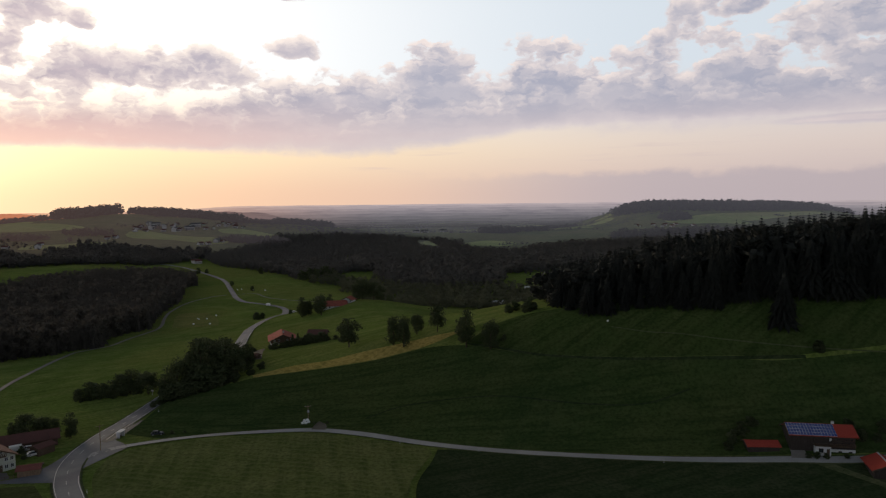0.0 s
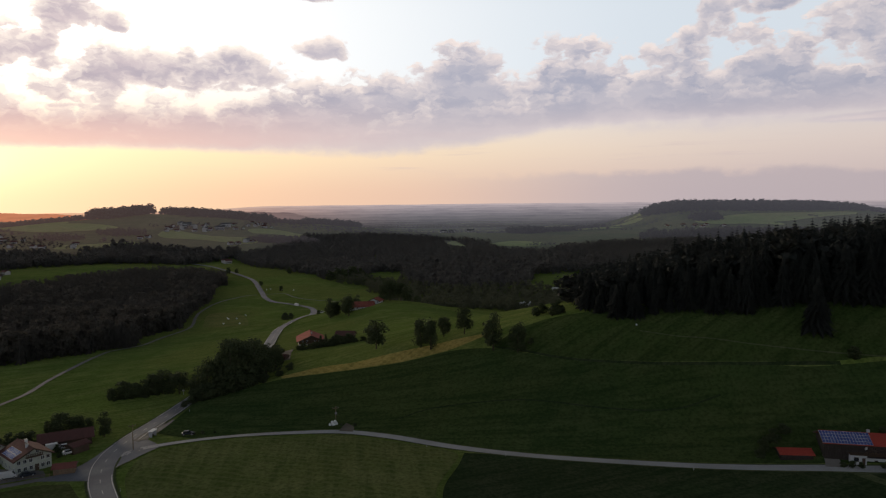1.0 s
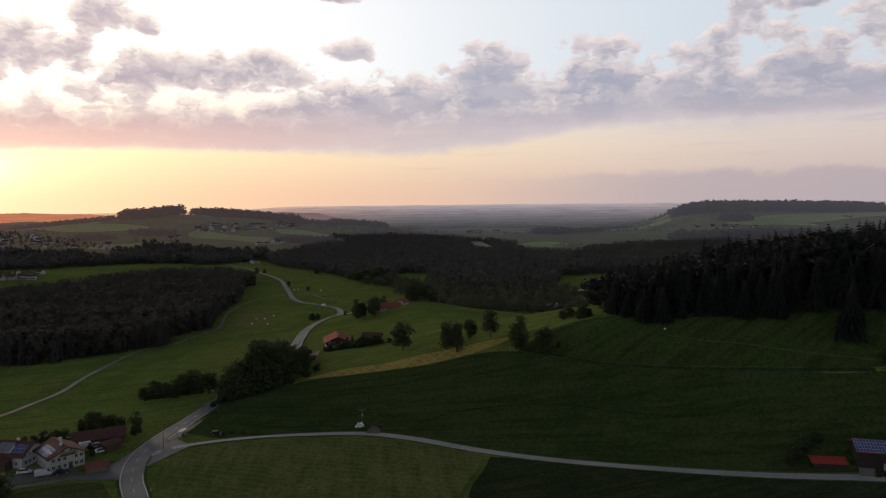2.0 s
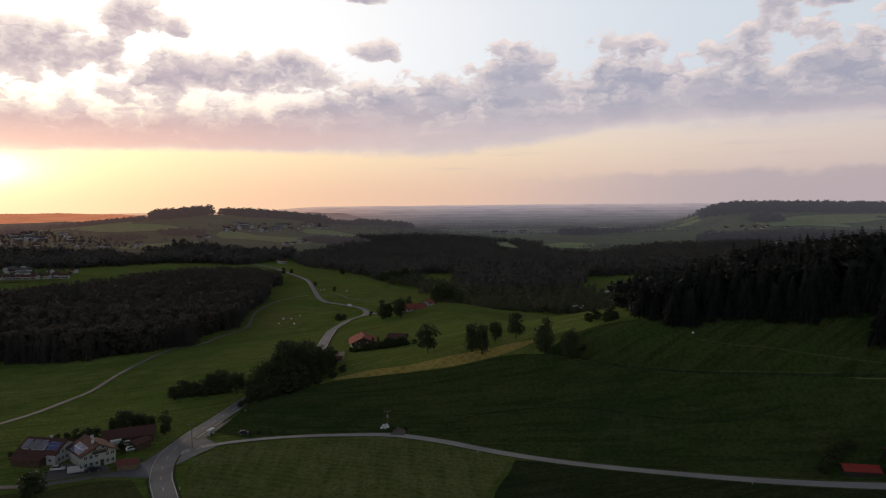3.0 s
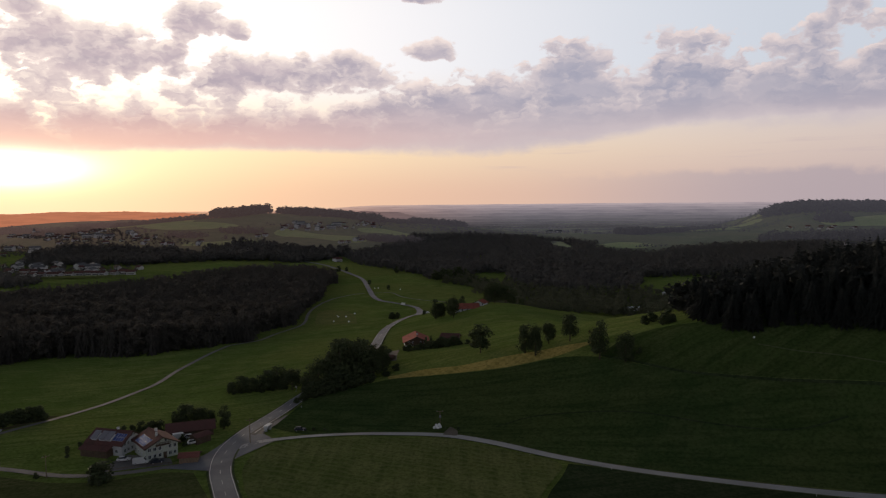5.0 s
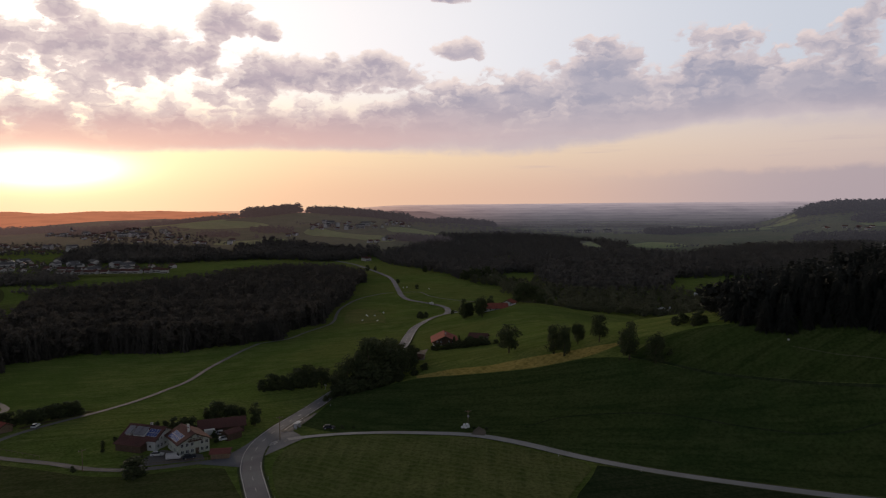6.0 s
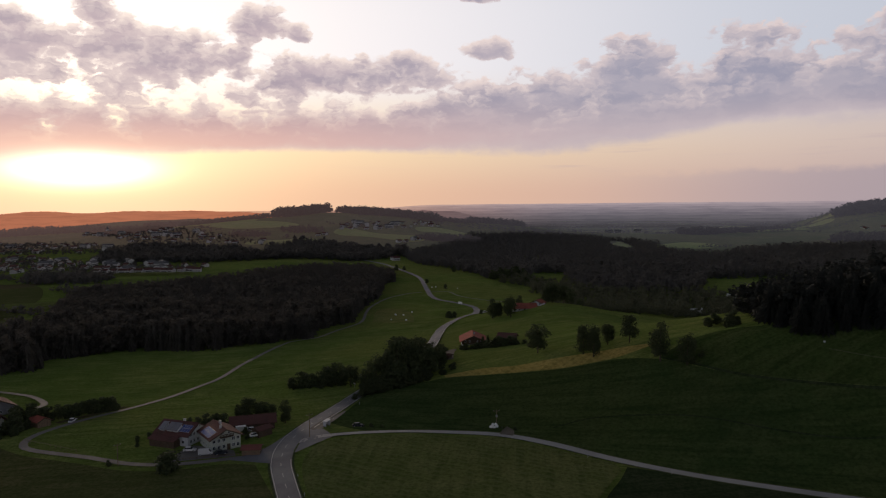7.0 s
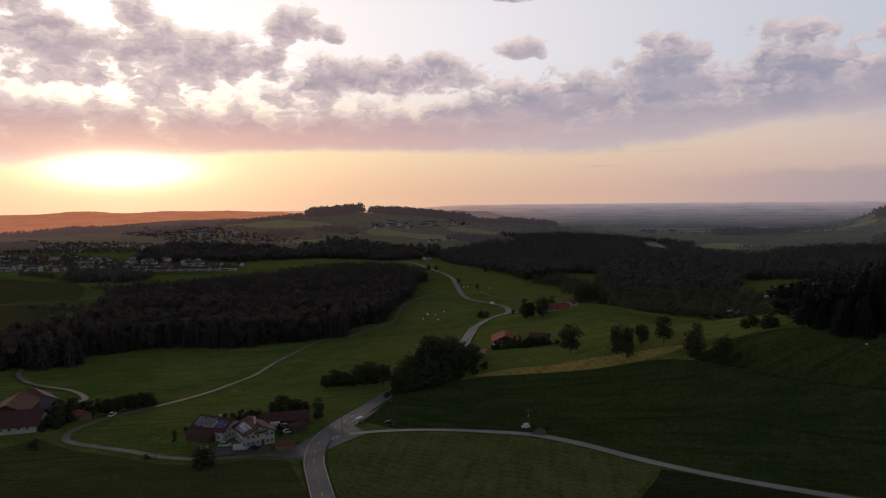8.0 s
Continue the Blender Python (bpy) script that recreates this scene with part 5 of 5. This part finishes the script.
drape("house_yard", curve_points([(-55.6, 389), (-54.6, 372), (-48.2, 347)], 3), curve_points([(-48, 392), (-47, 371.4), (-44.3, 347)], 3), EARTH, 0.2, 5, "gravel drive up to the red-roofed house", "yard")
drape("bus_bay", curve_points([(-85.4, 252), (-84.5, 265), (-82, 280)], 2), curve_points([(-83, 252), (-82, 265), (-81, 280)], 2), GRAVEL, 0.33, 3, "brown gravel verge along the road", "verge")


def bale(x, y, z=0.0, r=0.65, label="round silage bale wrapped in white foil", group="white bales"):
    t = new("silage_bale", CROWNS["bale"])
    t.matrix_world = pose(x, y, gz(x, y) + r + z, 0, 0, rnd.uniform(0, 360)) @ Matrix.Scale(r / 0.65, 4)
    return tagged(t, label, "bale", group)


bm = bmesh.new()
bmesh.ops.create_cone(bm, segments=16, radius1=0.65, radius2=0.65, depth=1.2, cap_ends=True, matrix=pose(0, 0, 0, 90))
bmesh.ops.bevel(bm, geom=[e for e in bm.edges if abs(e.verts[0].co.y - e.verts[1].co.y) < 0.01], offset=0.12, segments=2, affect="EDGES")
CROWNS["bale"] = bm_mesh("silage_bale", bm, FOIL, True)
for x, y, z in ((-19.0, 258.5, 0), (-17.8, 258.2, 0), (-16.8, 258.8, 0), (-18.3, 258.4, 0.85), (-17.2, 258.6, 0.85)):
    bale(x, y, z, 0.5)
for x, y in ((-135, 618), (-120, 611), (-138, 653), (-131, 654), (-127, 677), (-140, 658), (-144, 912), (-140, 918), (-125, 909), (-109, 904)):
    bale(x, y, 0, 0.65)
# made-up stand-in: bale mesh reused for a small white box
bale(103, 273, 0, 0.36, "small white box by the forest edge, drawn with the bale's shape", "")


def pole(x, y, h, label="wooden power pole with a cross-arm", rz=0):
    t = thing("power_pole", label, "pole", pose(x, y, gz(x, y) - 0.5, 0, 0, rz), "power poles")
    bm = bmesh.new()
    tube(bm, (0, 0, 0), (0, 0, h), 0.16, 0.10, 8)
    part("post", bm, WOOD, t)
    part("cross_arm", a_box(-1.2, 1.2, -0.07, 0.07, h - 0.7, h - 0.52), WOOD, t)
    for u in (-1.05, 0, 1.05):
        bm = bmesh.new()
        tube(bm, (u, 0, h - 0.52), (u, 0, h - 0.22), 0.06, 0.05, 6)
        part("insulator", bm, CONCRETE, t)
    return t


pole(-84, 242, 9.5, rz=30)
pole(-138, 208.5, 8, rz=60)
t = pole(-17.0, 259.5, 7.2, "power pole with a small transformer", 15)
part("transformer", a_box(-0.35, 0.35, -0.6, -0.12, 4.4, 5.2, bevel=0.05), SHEET, t, "grey transformer box")


def car(x, y, rz, paint, label, length=4.3, height=1.5, van=False):
    t = thing("car", label, "car", pose(x, y, float(lifted(np.array([x, y]), 0.34)), 0, 0, rz), "parked cars")
    l = length / 2
    if van:
        prof = [(-l, 0.35), (l, 0.35), (l, 1.0), (l - 0.7, 1.2), (l - 1.4, height), (-l, height)]
    else:
        prof = [(-l, 0.3), (l, 0.3), (l, 0.75), (l - 1.1, 0.95), (-l, 0.95)]
    bm = prism(prof, -0.85, 0.85)
    bmesh.ops.bevel(bm, geom=bm.edges[:], offset=0.06, segments=1, affect="EDGES")
    body = part("body", bm, paint, t)
    if van:
        bm = prism([(l - 1.36, height - 0.1), (l - 0.72, 1.22), (l - 0.66, 1.22), (l - 1.30, height - 0.1)], -0.75, 0.75)
        part("windscreen", bm, PANE, t)
    else:
        bm = prism([(-l + 0.25, 0.95), (l - 1.2, 0.95), (l - 1.9, height), (-l + 0.8, height)], -0.74, 0.74)
        bmesh.ops.bevel(bm, geom=bm.edges[:], offset=0.08, segments=1, affect="EDGES")
        part("glasshouse", bm, PANE, t)
        part("roof", a_box(-l + 0.75, l - 1.85, -0.68, 0.68, height - 0.02, height + 0.04, bevel=0.02), paint, t)
    for u in (-l + 0.8, l - 0.8):
        for v in (-0.78, 0.78):
            bm = bmesh.new()
            bmesh.ops.create_cone(bm, segments=14, radius1=0.32, radius2=0.32, depth=0.2, cap_ends=True, matrix=pose(u, v, 0.32, 90))
            w = part("wheel", bm, RUBBER, t)
            bm = bmesh.new()
            bmesh.ops.create_cone(bm, segments=10, radius1=0.19, radius2=0.19, depth=0.23, cap_ends=True, matrix=pose(u, v, 0.32, 90))
            part("rim", bm, METAL, w)
    return t


car(-120.5, 223, 15, CAR_WHITE, "small white car parked in the farmyard")
car(-113.5, 220.5, 20, CAR_SILVER, "silver van parked before the farmhouse", 4.8, 2.0, True)
car(-108.5, 221.5, 35, CAR_DARK, "dark car parked before the farmhouse")
car(-111, 245, 30, CAR_WHITE, "white van parked before the barn", 5.0, 2.2, True)
car(-107.5, 246, 25, CAR_WHITE, "white car parked before the barn")
car(-104, 240, 40, CAR_SILVER, "silver car parked by the timber shed")
# made-up car: stands in for a dark heap beside the lane
car(-70, 257.5, 10, CAR_DARK, "dark car shape in place of a dark heap beside the lane")
car(-87, 742, 130, CAR_WHITE, "white van standing beside the country road", 6.5, 2.6, True)
car(-48, 590, 60, CAR_WHITE, "white car on the farm track", 4.5)
car(-184.2, 250.2, 100, CAR_SILVER, "pale car parked beside the hedge")


def bus_shelter(x, y, rz):
    t = thing("bus_shelter", "small pale shelter beside the road", "shelter", pose(x, y, gz(x, y), 0, 0, rz))
    part("back_panel", a_box(-1.6, 1.6, 0.7, 0.78, -0.2, 2.2), METAL, t)
    for s in (-1, 1):
        part("side_panel", a_box(s * 1.6 - 0.04, s * 1.6 + 0.04, -0.5, 0.7, -0.2, 2.2), METAL, t)
    part("roof", a_box(-1.9, 1.9, -0.9, 1.0, 2.2, 2.34, bevel=0.03), METAL, t)
    part("bench", a_box(-1.3, 1.3, 0.3, 0.68, 0.42, 0.48), WOOD, t)


bus_shelter(-82.5, 258, 80)


def road_sign(x, y, rz, label="white sign on a post beside the road"):
    t = thing("road_sign", label, "sign", pose(x, y, gz(x, y), 0, 0, rz))
    bm = bmesh.new()
    tube(bm, (0, 0, -0.3), (0, 0, 2.6), 0.04, 0.04, 6)
    part("post", bm, METAL, t)
    part("board", a_box(-0.5, 0.5, -0.06, -0.03, 1.7, 2.5), PAINT, t)


road_sign(-87, 315, 10)
road_sign(-62.7, 372, -10)


def delineator(x, y):
    t = thing("marker_post", "white plastic marker post at the roadside", "post", pose(x, y, gz(x, y)), "marker posts")
    part("post", a_box(-0.07, 0.07, -0.06, 0.06, -0.2, 0.95, bevel=0.02), PAINT, t)
    part("band", a_box(-0.072, 0.072, -0.062, 0.062, 0.68, 0.82), RUBBER, t)


for x, y in ((-69, 193), (-76, 207), (-83, 268), (-78, 290), (40, 221.5), (95, 203), (15, 233)):
    delineator(x, y)


def rail_fence(a, b, n, label):
    t = thing("fence", label, "fence", pose(*a, 0))
    a, b = Vector(a), Vector(b)
    spots = [a + (b - a) * i / n for i in range(n + 1)]
    tops = []
    for s in spots:
        z = gz(s.x, s.y)
        d = s - a
        tops.append(Vector((d.x, d.y, z + 0.85)))
        bm = bmesh.new()
        tube(bm, (d.x, d.y, z - 0.3), (d.x, d.y, z + 1.0), 0.07, 0.06, 6)
        part("post", bm, WOOD, t)
    for p, q in zip(tops, tops[1:]):
        bm = bmesh.new()
        tube(bm, p, q, 0.06, 0.06, 6)
        part("rail", bm, WOOD, t)


rail_fence((-119, 215), (-102, 221.5), 8, "dark timber rail fence along the lane")
rail_fence((-186, 226.5), (-160, 218.5), 10, "timber rail fence inside the loop of the lane")


# ---------------------------------------------------------------- town, villages and the far distance
def far_house(L, D, hgt, roof, wall):
    t = thing("village_house", "pale village house with a tiled gable roof", "house", pose(0, 0, -500), "village houses")
    part("wall", prism([(-D / 2, -3), (D / 2, -3), (D / 2, hgt), (0, hgt + D * 0.26), (-D / 2, hgt)], -L / 2, L / 2), wall, t)
    for s in (-1, 1):
        part("roof_slope", prism([(s * (D / 2 + 0.9), hgt - 0.35), (0, hgt + D * 0.26 + 0.1), (0, hgt + D * 0.26 + 0.5), (s * (D / 2 + 0.9), hgt + 0.05)], -L / 2 - 0.9, L / 2 + 0.9), roof, t)
    for k in range(max(1, int(hgt / 3))):
        part("window_band", a_box(-D / 2 - 0.05, D / 2 + 0.05, -L / 2 + 1.2, L / 2 - 1.2, 1.0 + 2.8 * k, 2.1 + 2.8 * k), PANE, t)
    return t


KINDS = [far_house(11.5, 9, 4.6, TILE_BROWN, TOWN_WALL), far_house(13, 9.5, 5.2, TILE_BROWN, TOWN_WALL), far_house(10, 8, 4.0, TILE_BROWN, CREAM), far_house(24, 11, 8.0, TILE_GREY, TOWN_WALL)]
used = [0, 0, 0, 0]


def settle(x, y, k=None, rz=None):
    k = rnd.choice((0, 0, 1, 1, 2, 3)) if k is None else k
    m = pose(x, y, gz(x, y), 0, 0, rnd.uniform(0, 180) if rz is None else rz)
    if not used[k]:
        used[k] = 1
        KINDS[k].matrix_world = m
    else:
        copy_thing(KINDS[k], m)


TOWN_NEAR = [(-1033, 1046), (-958, 1058), (-880, 1062), (-850, 1120), (-729, 1086), (-566, 1114), (-604, 1206), (-868, 1270), (-1126, 1384), (-1373, 1380)]
TOWN_MID = [(-1460, 1468), (-1197, 1453), (-1000, 1440), (-1020, 1560), (-1124, 1650), (-1413, 1738), (-1800, 1850)]
TOWN_FAR = [(-1420, 2000), (-1028, 1655), (-811, 1658), (-649, 1630), (-700, 1690), (-854, 1778), (-1300, 2080)]
VILLAGE = [(-546, 1862), (-468, 1908), (-364, 1958), (-286, 2036), (-308, 2075), (-406, 2015), (-488, 1983), (-562, 1938)]
for poly, gap in ((TOWN_NEAR, 36), (TOWN_MID, 46), (TOWN_FAR, 42), (VILLAGE, 24), ([(861, 2160), (932, 2070), (1030, 2010), (1048, 1973), (955, 1966), (857, 2100)], 30)):
    for x, y in scatter(poly, gap, rg):
        if rnd.random() < 0.85:
            settle(x, y)
for x, y in ((-570, 1803), (-584, 1788), (-361, 1755), (-345, 1765), (-329, 1797), (-318, 1799), (-294, 1377), (-286, 1361), (-700, 1700)):
    settle(x, y)
for i in range(13):
    settle(-735 + 13.5 * i + rnd.uniform(-2, 2), 1080 + 2.5 * i + rnd.uniform(-8, 8), 0 if i < 11 else 1, rnd.uniform(70, 110))
for x, y in ((230, 2500), (262, 2510), (330, 2520), (886, 1586), (783, 1552), (-985, 1075), (-930, 1075), (-1000, 1110)):
    settle(x, y, 3, 85)
GARDENS = "dark trees between the houses of the town"
wood("garden_trees", GARDENS, np.vstack([scatter(TOWN_NEAR, 15, rg), scatter(TOWN_MID, 15, rg), scatter(TOWN_FAR, 16, rg)]), 8.5, ROUND_SMALL, WOODS, 1.3)
wood("garden_trees", GARDENS, scatter(VILLAGE, 26, rg), 8, ROUND_SMALL, FAR_WOODS, 1.3)
t = thing("church", "white church with a pointed steeple", "church", pose(-1260, 1905, gz(-1260, 1905)))
part("nave", prism([(-5, -3), (5, -3), (5, 7), (0, 12), (-5, 7)], 0, 20), TOWN_WALL, t)
part("tower", a_box(-3, 3, -6, 0, -3, 17), TOWN_WALL, t)
bm = bmesh.new()
bmesh.ops.create_cone(bm, segments=8, radius1=4, radius2=0.1, depth=9, cap_ends=True, matrix=pose(0, -3, 21.5))
part("steeple", bm, TILE_GREY, t)

wood("field_trees", "dark trees and hedges between the fields", np.vstack([scatter([(-640, 830), (-560, 800), (-540, 815), (-630, 850)], 9, rg), scatter([(-560, 640), (-470, 620), (-460, 634), (-555, 655)], 9, rg), scatter([(-900, 1000), (-800, 960), (-790, 975), (-890, 1020)], 9, rg)]), 10, ROUND_SMALL, WOODS, 1.3)
# hedges and copses over the far fields
g = np.random.RandomState(5)
spots = []
for _ in range(120):
    x, y = g.uniform(-1500, 1700), g.uniform(1720, 3300)
    a, n = g.uniform(0, 3.14), g.randint(3, 14)
    for i in range(n):
        spots.append((x + math.cos(a) * i * 11 + g.uniform(-6, 6), y + math.sin(a) * i * 5 + g.uniform(-5, 5)))
wood("far_hedges", "dark hedges and copses between far fields", np.array(spots), 11, ROUND_SMALL, FAR_WOODS, 1.3)
# long woods across the far plain
for i in range(26):
    y = 2080 + 52 * i + g.uniform(-20, 20)
    x, a, b = g.uniform(-0.25, 0.42) * y, g.uniform(90, 330), g.uniform(14, 34)
    ring = [(x + a * math.cos(t), y + b * math.sin(t)) for t in np.linspace(0, 6.28, 12)[:-1]]
    wood("spruce_wood", "dark line of woods far across the plain", scatter(ring, 17, rg), 17, COARSE[:3], FAR_WOODS, 2.0)
# the land beyond the forest
wide_x = np.linspace(-4300, 4300, 160)
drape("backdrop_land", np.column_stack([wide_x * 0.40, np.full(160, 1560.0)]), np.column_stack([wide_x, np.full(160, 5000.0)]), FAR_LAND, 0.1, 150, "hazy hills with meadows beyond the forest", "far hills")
# open meadows between the woods
FIELDS = [(190, 1800, 28, 90), (345, 1780, 80, 95), (400, 2000, 90, 60), (620, 2200, 170, 80), (780, 2340, 120, 70), (-430, 1830, 130, 60), (-640, 1680, 90, 60), (-300, 1900, 80, 40), (-820, 1900, 150, 60), (1300, 2140, 280, 60), (1100, 2060, 130, 50), (-780, 880, 80, 42), (-570, 690, 60, 40), (-560, 610, 45, 18), (-640, 1060, 80, 22), (-420, 1420, 110, 24), (100, 2250, 150, 60), (1000, 1880, 180, 50)]
for _ in range(30):
    FIELDS.append((g.uniform(-1500, 1700), g.uniform(1900, 3600), g.uniform(60, 170), g.uniform(20, 60)))
for i, (x, y, a, b) in enumerate(FIELDS):
    s = np.linspace(-0.98, 0.98, 30)
    w = (1 - s ** 4) ** 0.5 * (0.75 + 0.25 * np.sin(3 * s + i))
    k = 0.2 * math.sin(i * 2.3)
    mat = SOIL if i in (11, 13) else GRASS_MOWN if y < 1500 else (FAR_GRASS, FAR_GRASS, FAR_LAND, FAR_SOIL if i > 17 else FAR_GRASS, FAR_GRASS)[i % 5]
    drape("meadow", np.column_stack([x + a * s, y + k * a * s - b * w]), np.column_stack([x + a * s, y + k * a * s + b * w]), mat, 0.3 + 0.02 * (i % 5), 14, "bare brown field between far woods" if mat in (FAR_SOIL, SOIL) else "pale green meadow between far woods", "field")


def distance(name, r, tops, colour, warm, label, span=(-75, 75)):
    """A far ridge or strip of the plain: a glowing sheet with haze painted in; darker woods lie along it."""
    az = np.radians(np.arange(span[0], span[1] + 0.01, 0.06))
    t = np.array([tops(math.degrees(a)) for a in az])
    v = []
    for a, e in zip(az, t):
        for z in (e - 0.045, e):
            v.append((r * math.sin(a), r * math.cos(a), EYE + r * z))
    f = [(2 * i, 2 * i + 2, 2 * i + 3, 2 * i + 1) for i in range(len(az) - 1)]

    def build(N):
        p = N.add("ShaderNodeSeparateXYZ")
        N.put(p.inputs[0], place(N))
        a = N.m("MULTIPLY", N.m("ARCTAN2", p.outputs[0], p.outputs[1]), 57.2958)
        h = N.m("MULTIPLY", p.outputs[2], 57.2958 / r)
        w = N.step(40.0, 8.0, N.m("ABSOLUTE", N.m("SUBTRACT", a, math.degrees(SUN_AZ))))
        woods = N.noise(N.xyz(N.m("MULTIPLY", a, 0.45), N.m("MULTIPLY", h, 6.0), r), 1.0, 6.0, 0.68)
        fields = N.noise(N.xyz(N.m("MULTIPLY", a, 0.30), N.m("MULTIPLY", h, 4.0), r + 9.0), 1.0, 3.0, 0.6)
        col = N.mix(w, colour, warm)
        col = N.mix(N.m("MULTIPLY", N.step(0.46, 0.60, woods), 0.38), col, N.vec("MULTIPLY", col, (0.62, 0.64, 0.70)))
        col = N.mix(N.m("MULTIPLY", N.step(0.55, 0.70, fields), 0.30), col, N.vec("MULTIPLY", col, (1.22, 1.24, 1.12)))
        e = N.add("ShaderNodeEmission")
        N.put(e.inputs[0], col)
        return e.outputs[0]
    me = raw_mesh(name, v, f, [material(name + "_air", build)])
    tagged(new(name, me), label, "distant hills", "", "structure")


def waves(seed, base, amp, rate, drop=0.0, fringe=0.0):
    """The skyline of a strip: slow swells and a ragged fringe of treetops."""
    g = random.Random(seed)
    ks = [(g.uniform(0.5, 9) * rate, g.uniform(0, 6.3), g.uniform(0.2, 0.8)) for _ in range(9)]
    return lambda a: base - drop * smooth_step(-8.0, -16.0, a) + amp * sum(w * math.sin(k * a + p) for k, p, w in ks) / 3 + g.uniform(0, fringe)


# painted haze of each strip, cool and towards the sun, paler with distance
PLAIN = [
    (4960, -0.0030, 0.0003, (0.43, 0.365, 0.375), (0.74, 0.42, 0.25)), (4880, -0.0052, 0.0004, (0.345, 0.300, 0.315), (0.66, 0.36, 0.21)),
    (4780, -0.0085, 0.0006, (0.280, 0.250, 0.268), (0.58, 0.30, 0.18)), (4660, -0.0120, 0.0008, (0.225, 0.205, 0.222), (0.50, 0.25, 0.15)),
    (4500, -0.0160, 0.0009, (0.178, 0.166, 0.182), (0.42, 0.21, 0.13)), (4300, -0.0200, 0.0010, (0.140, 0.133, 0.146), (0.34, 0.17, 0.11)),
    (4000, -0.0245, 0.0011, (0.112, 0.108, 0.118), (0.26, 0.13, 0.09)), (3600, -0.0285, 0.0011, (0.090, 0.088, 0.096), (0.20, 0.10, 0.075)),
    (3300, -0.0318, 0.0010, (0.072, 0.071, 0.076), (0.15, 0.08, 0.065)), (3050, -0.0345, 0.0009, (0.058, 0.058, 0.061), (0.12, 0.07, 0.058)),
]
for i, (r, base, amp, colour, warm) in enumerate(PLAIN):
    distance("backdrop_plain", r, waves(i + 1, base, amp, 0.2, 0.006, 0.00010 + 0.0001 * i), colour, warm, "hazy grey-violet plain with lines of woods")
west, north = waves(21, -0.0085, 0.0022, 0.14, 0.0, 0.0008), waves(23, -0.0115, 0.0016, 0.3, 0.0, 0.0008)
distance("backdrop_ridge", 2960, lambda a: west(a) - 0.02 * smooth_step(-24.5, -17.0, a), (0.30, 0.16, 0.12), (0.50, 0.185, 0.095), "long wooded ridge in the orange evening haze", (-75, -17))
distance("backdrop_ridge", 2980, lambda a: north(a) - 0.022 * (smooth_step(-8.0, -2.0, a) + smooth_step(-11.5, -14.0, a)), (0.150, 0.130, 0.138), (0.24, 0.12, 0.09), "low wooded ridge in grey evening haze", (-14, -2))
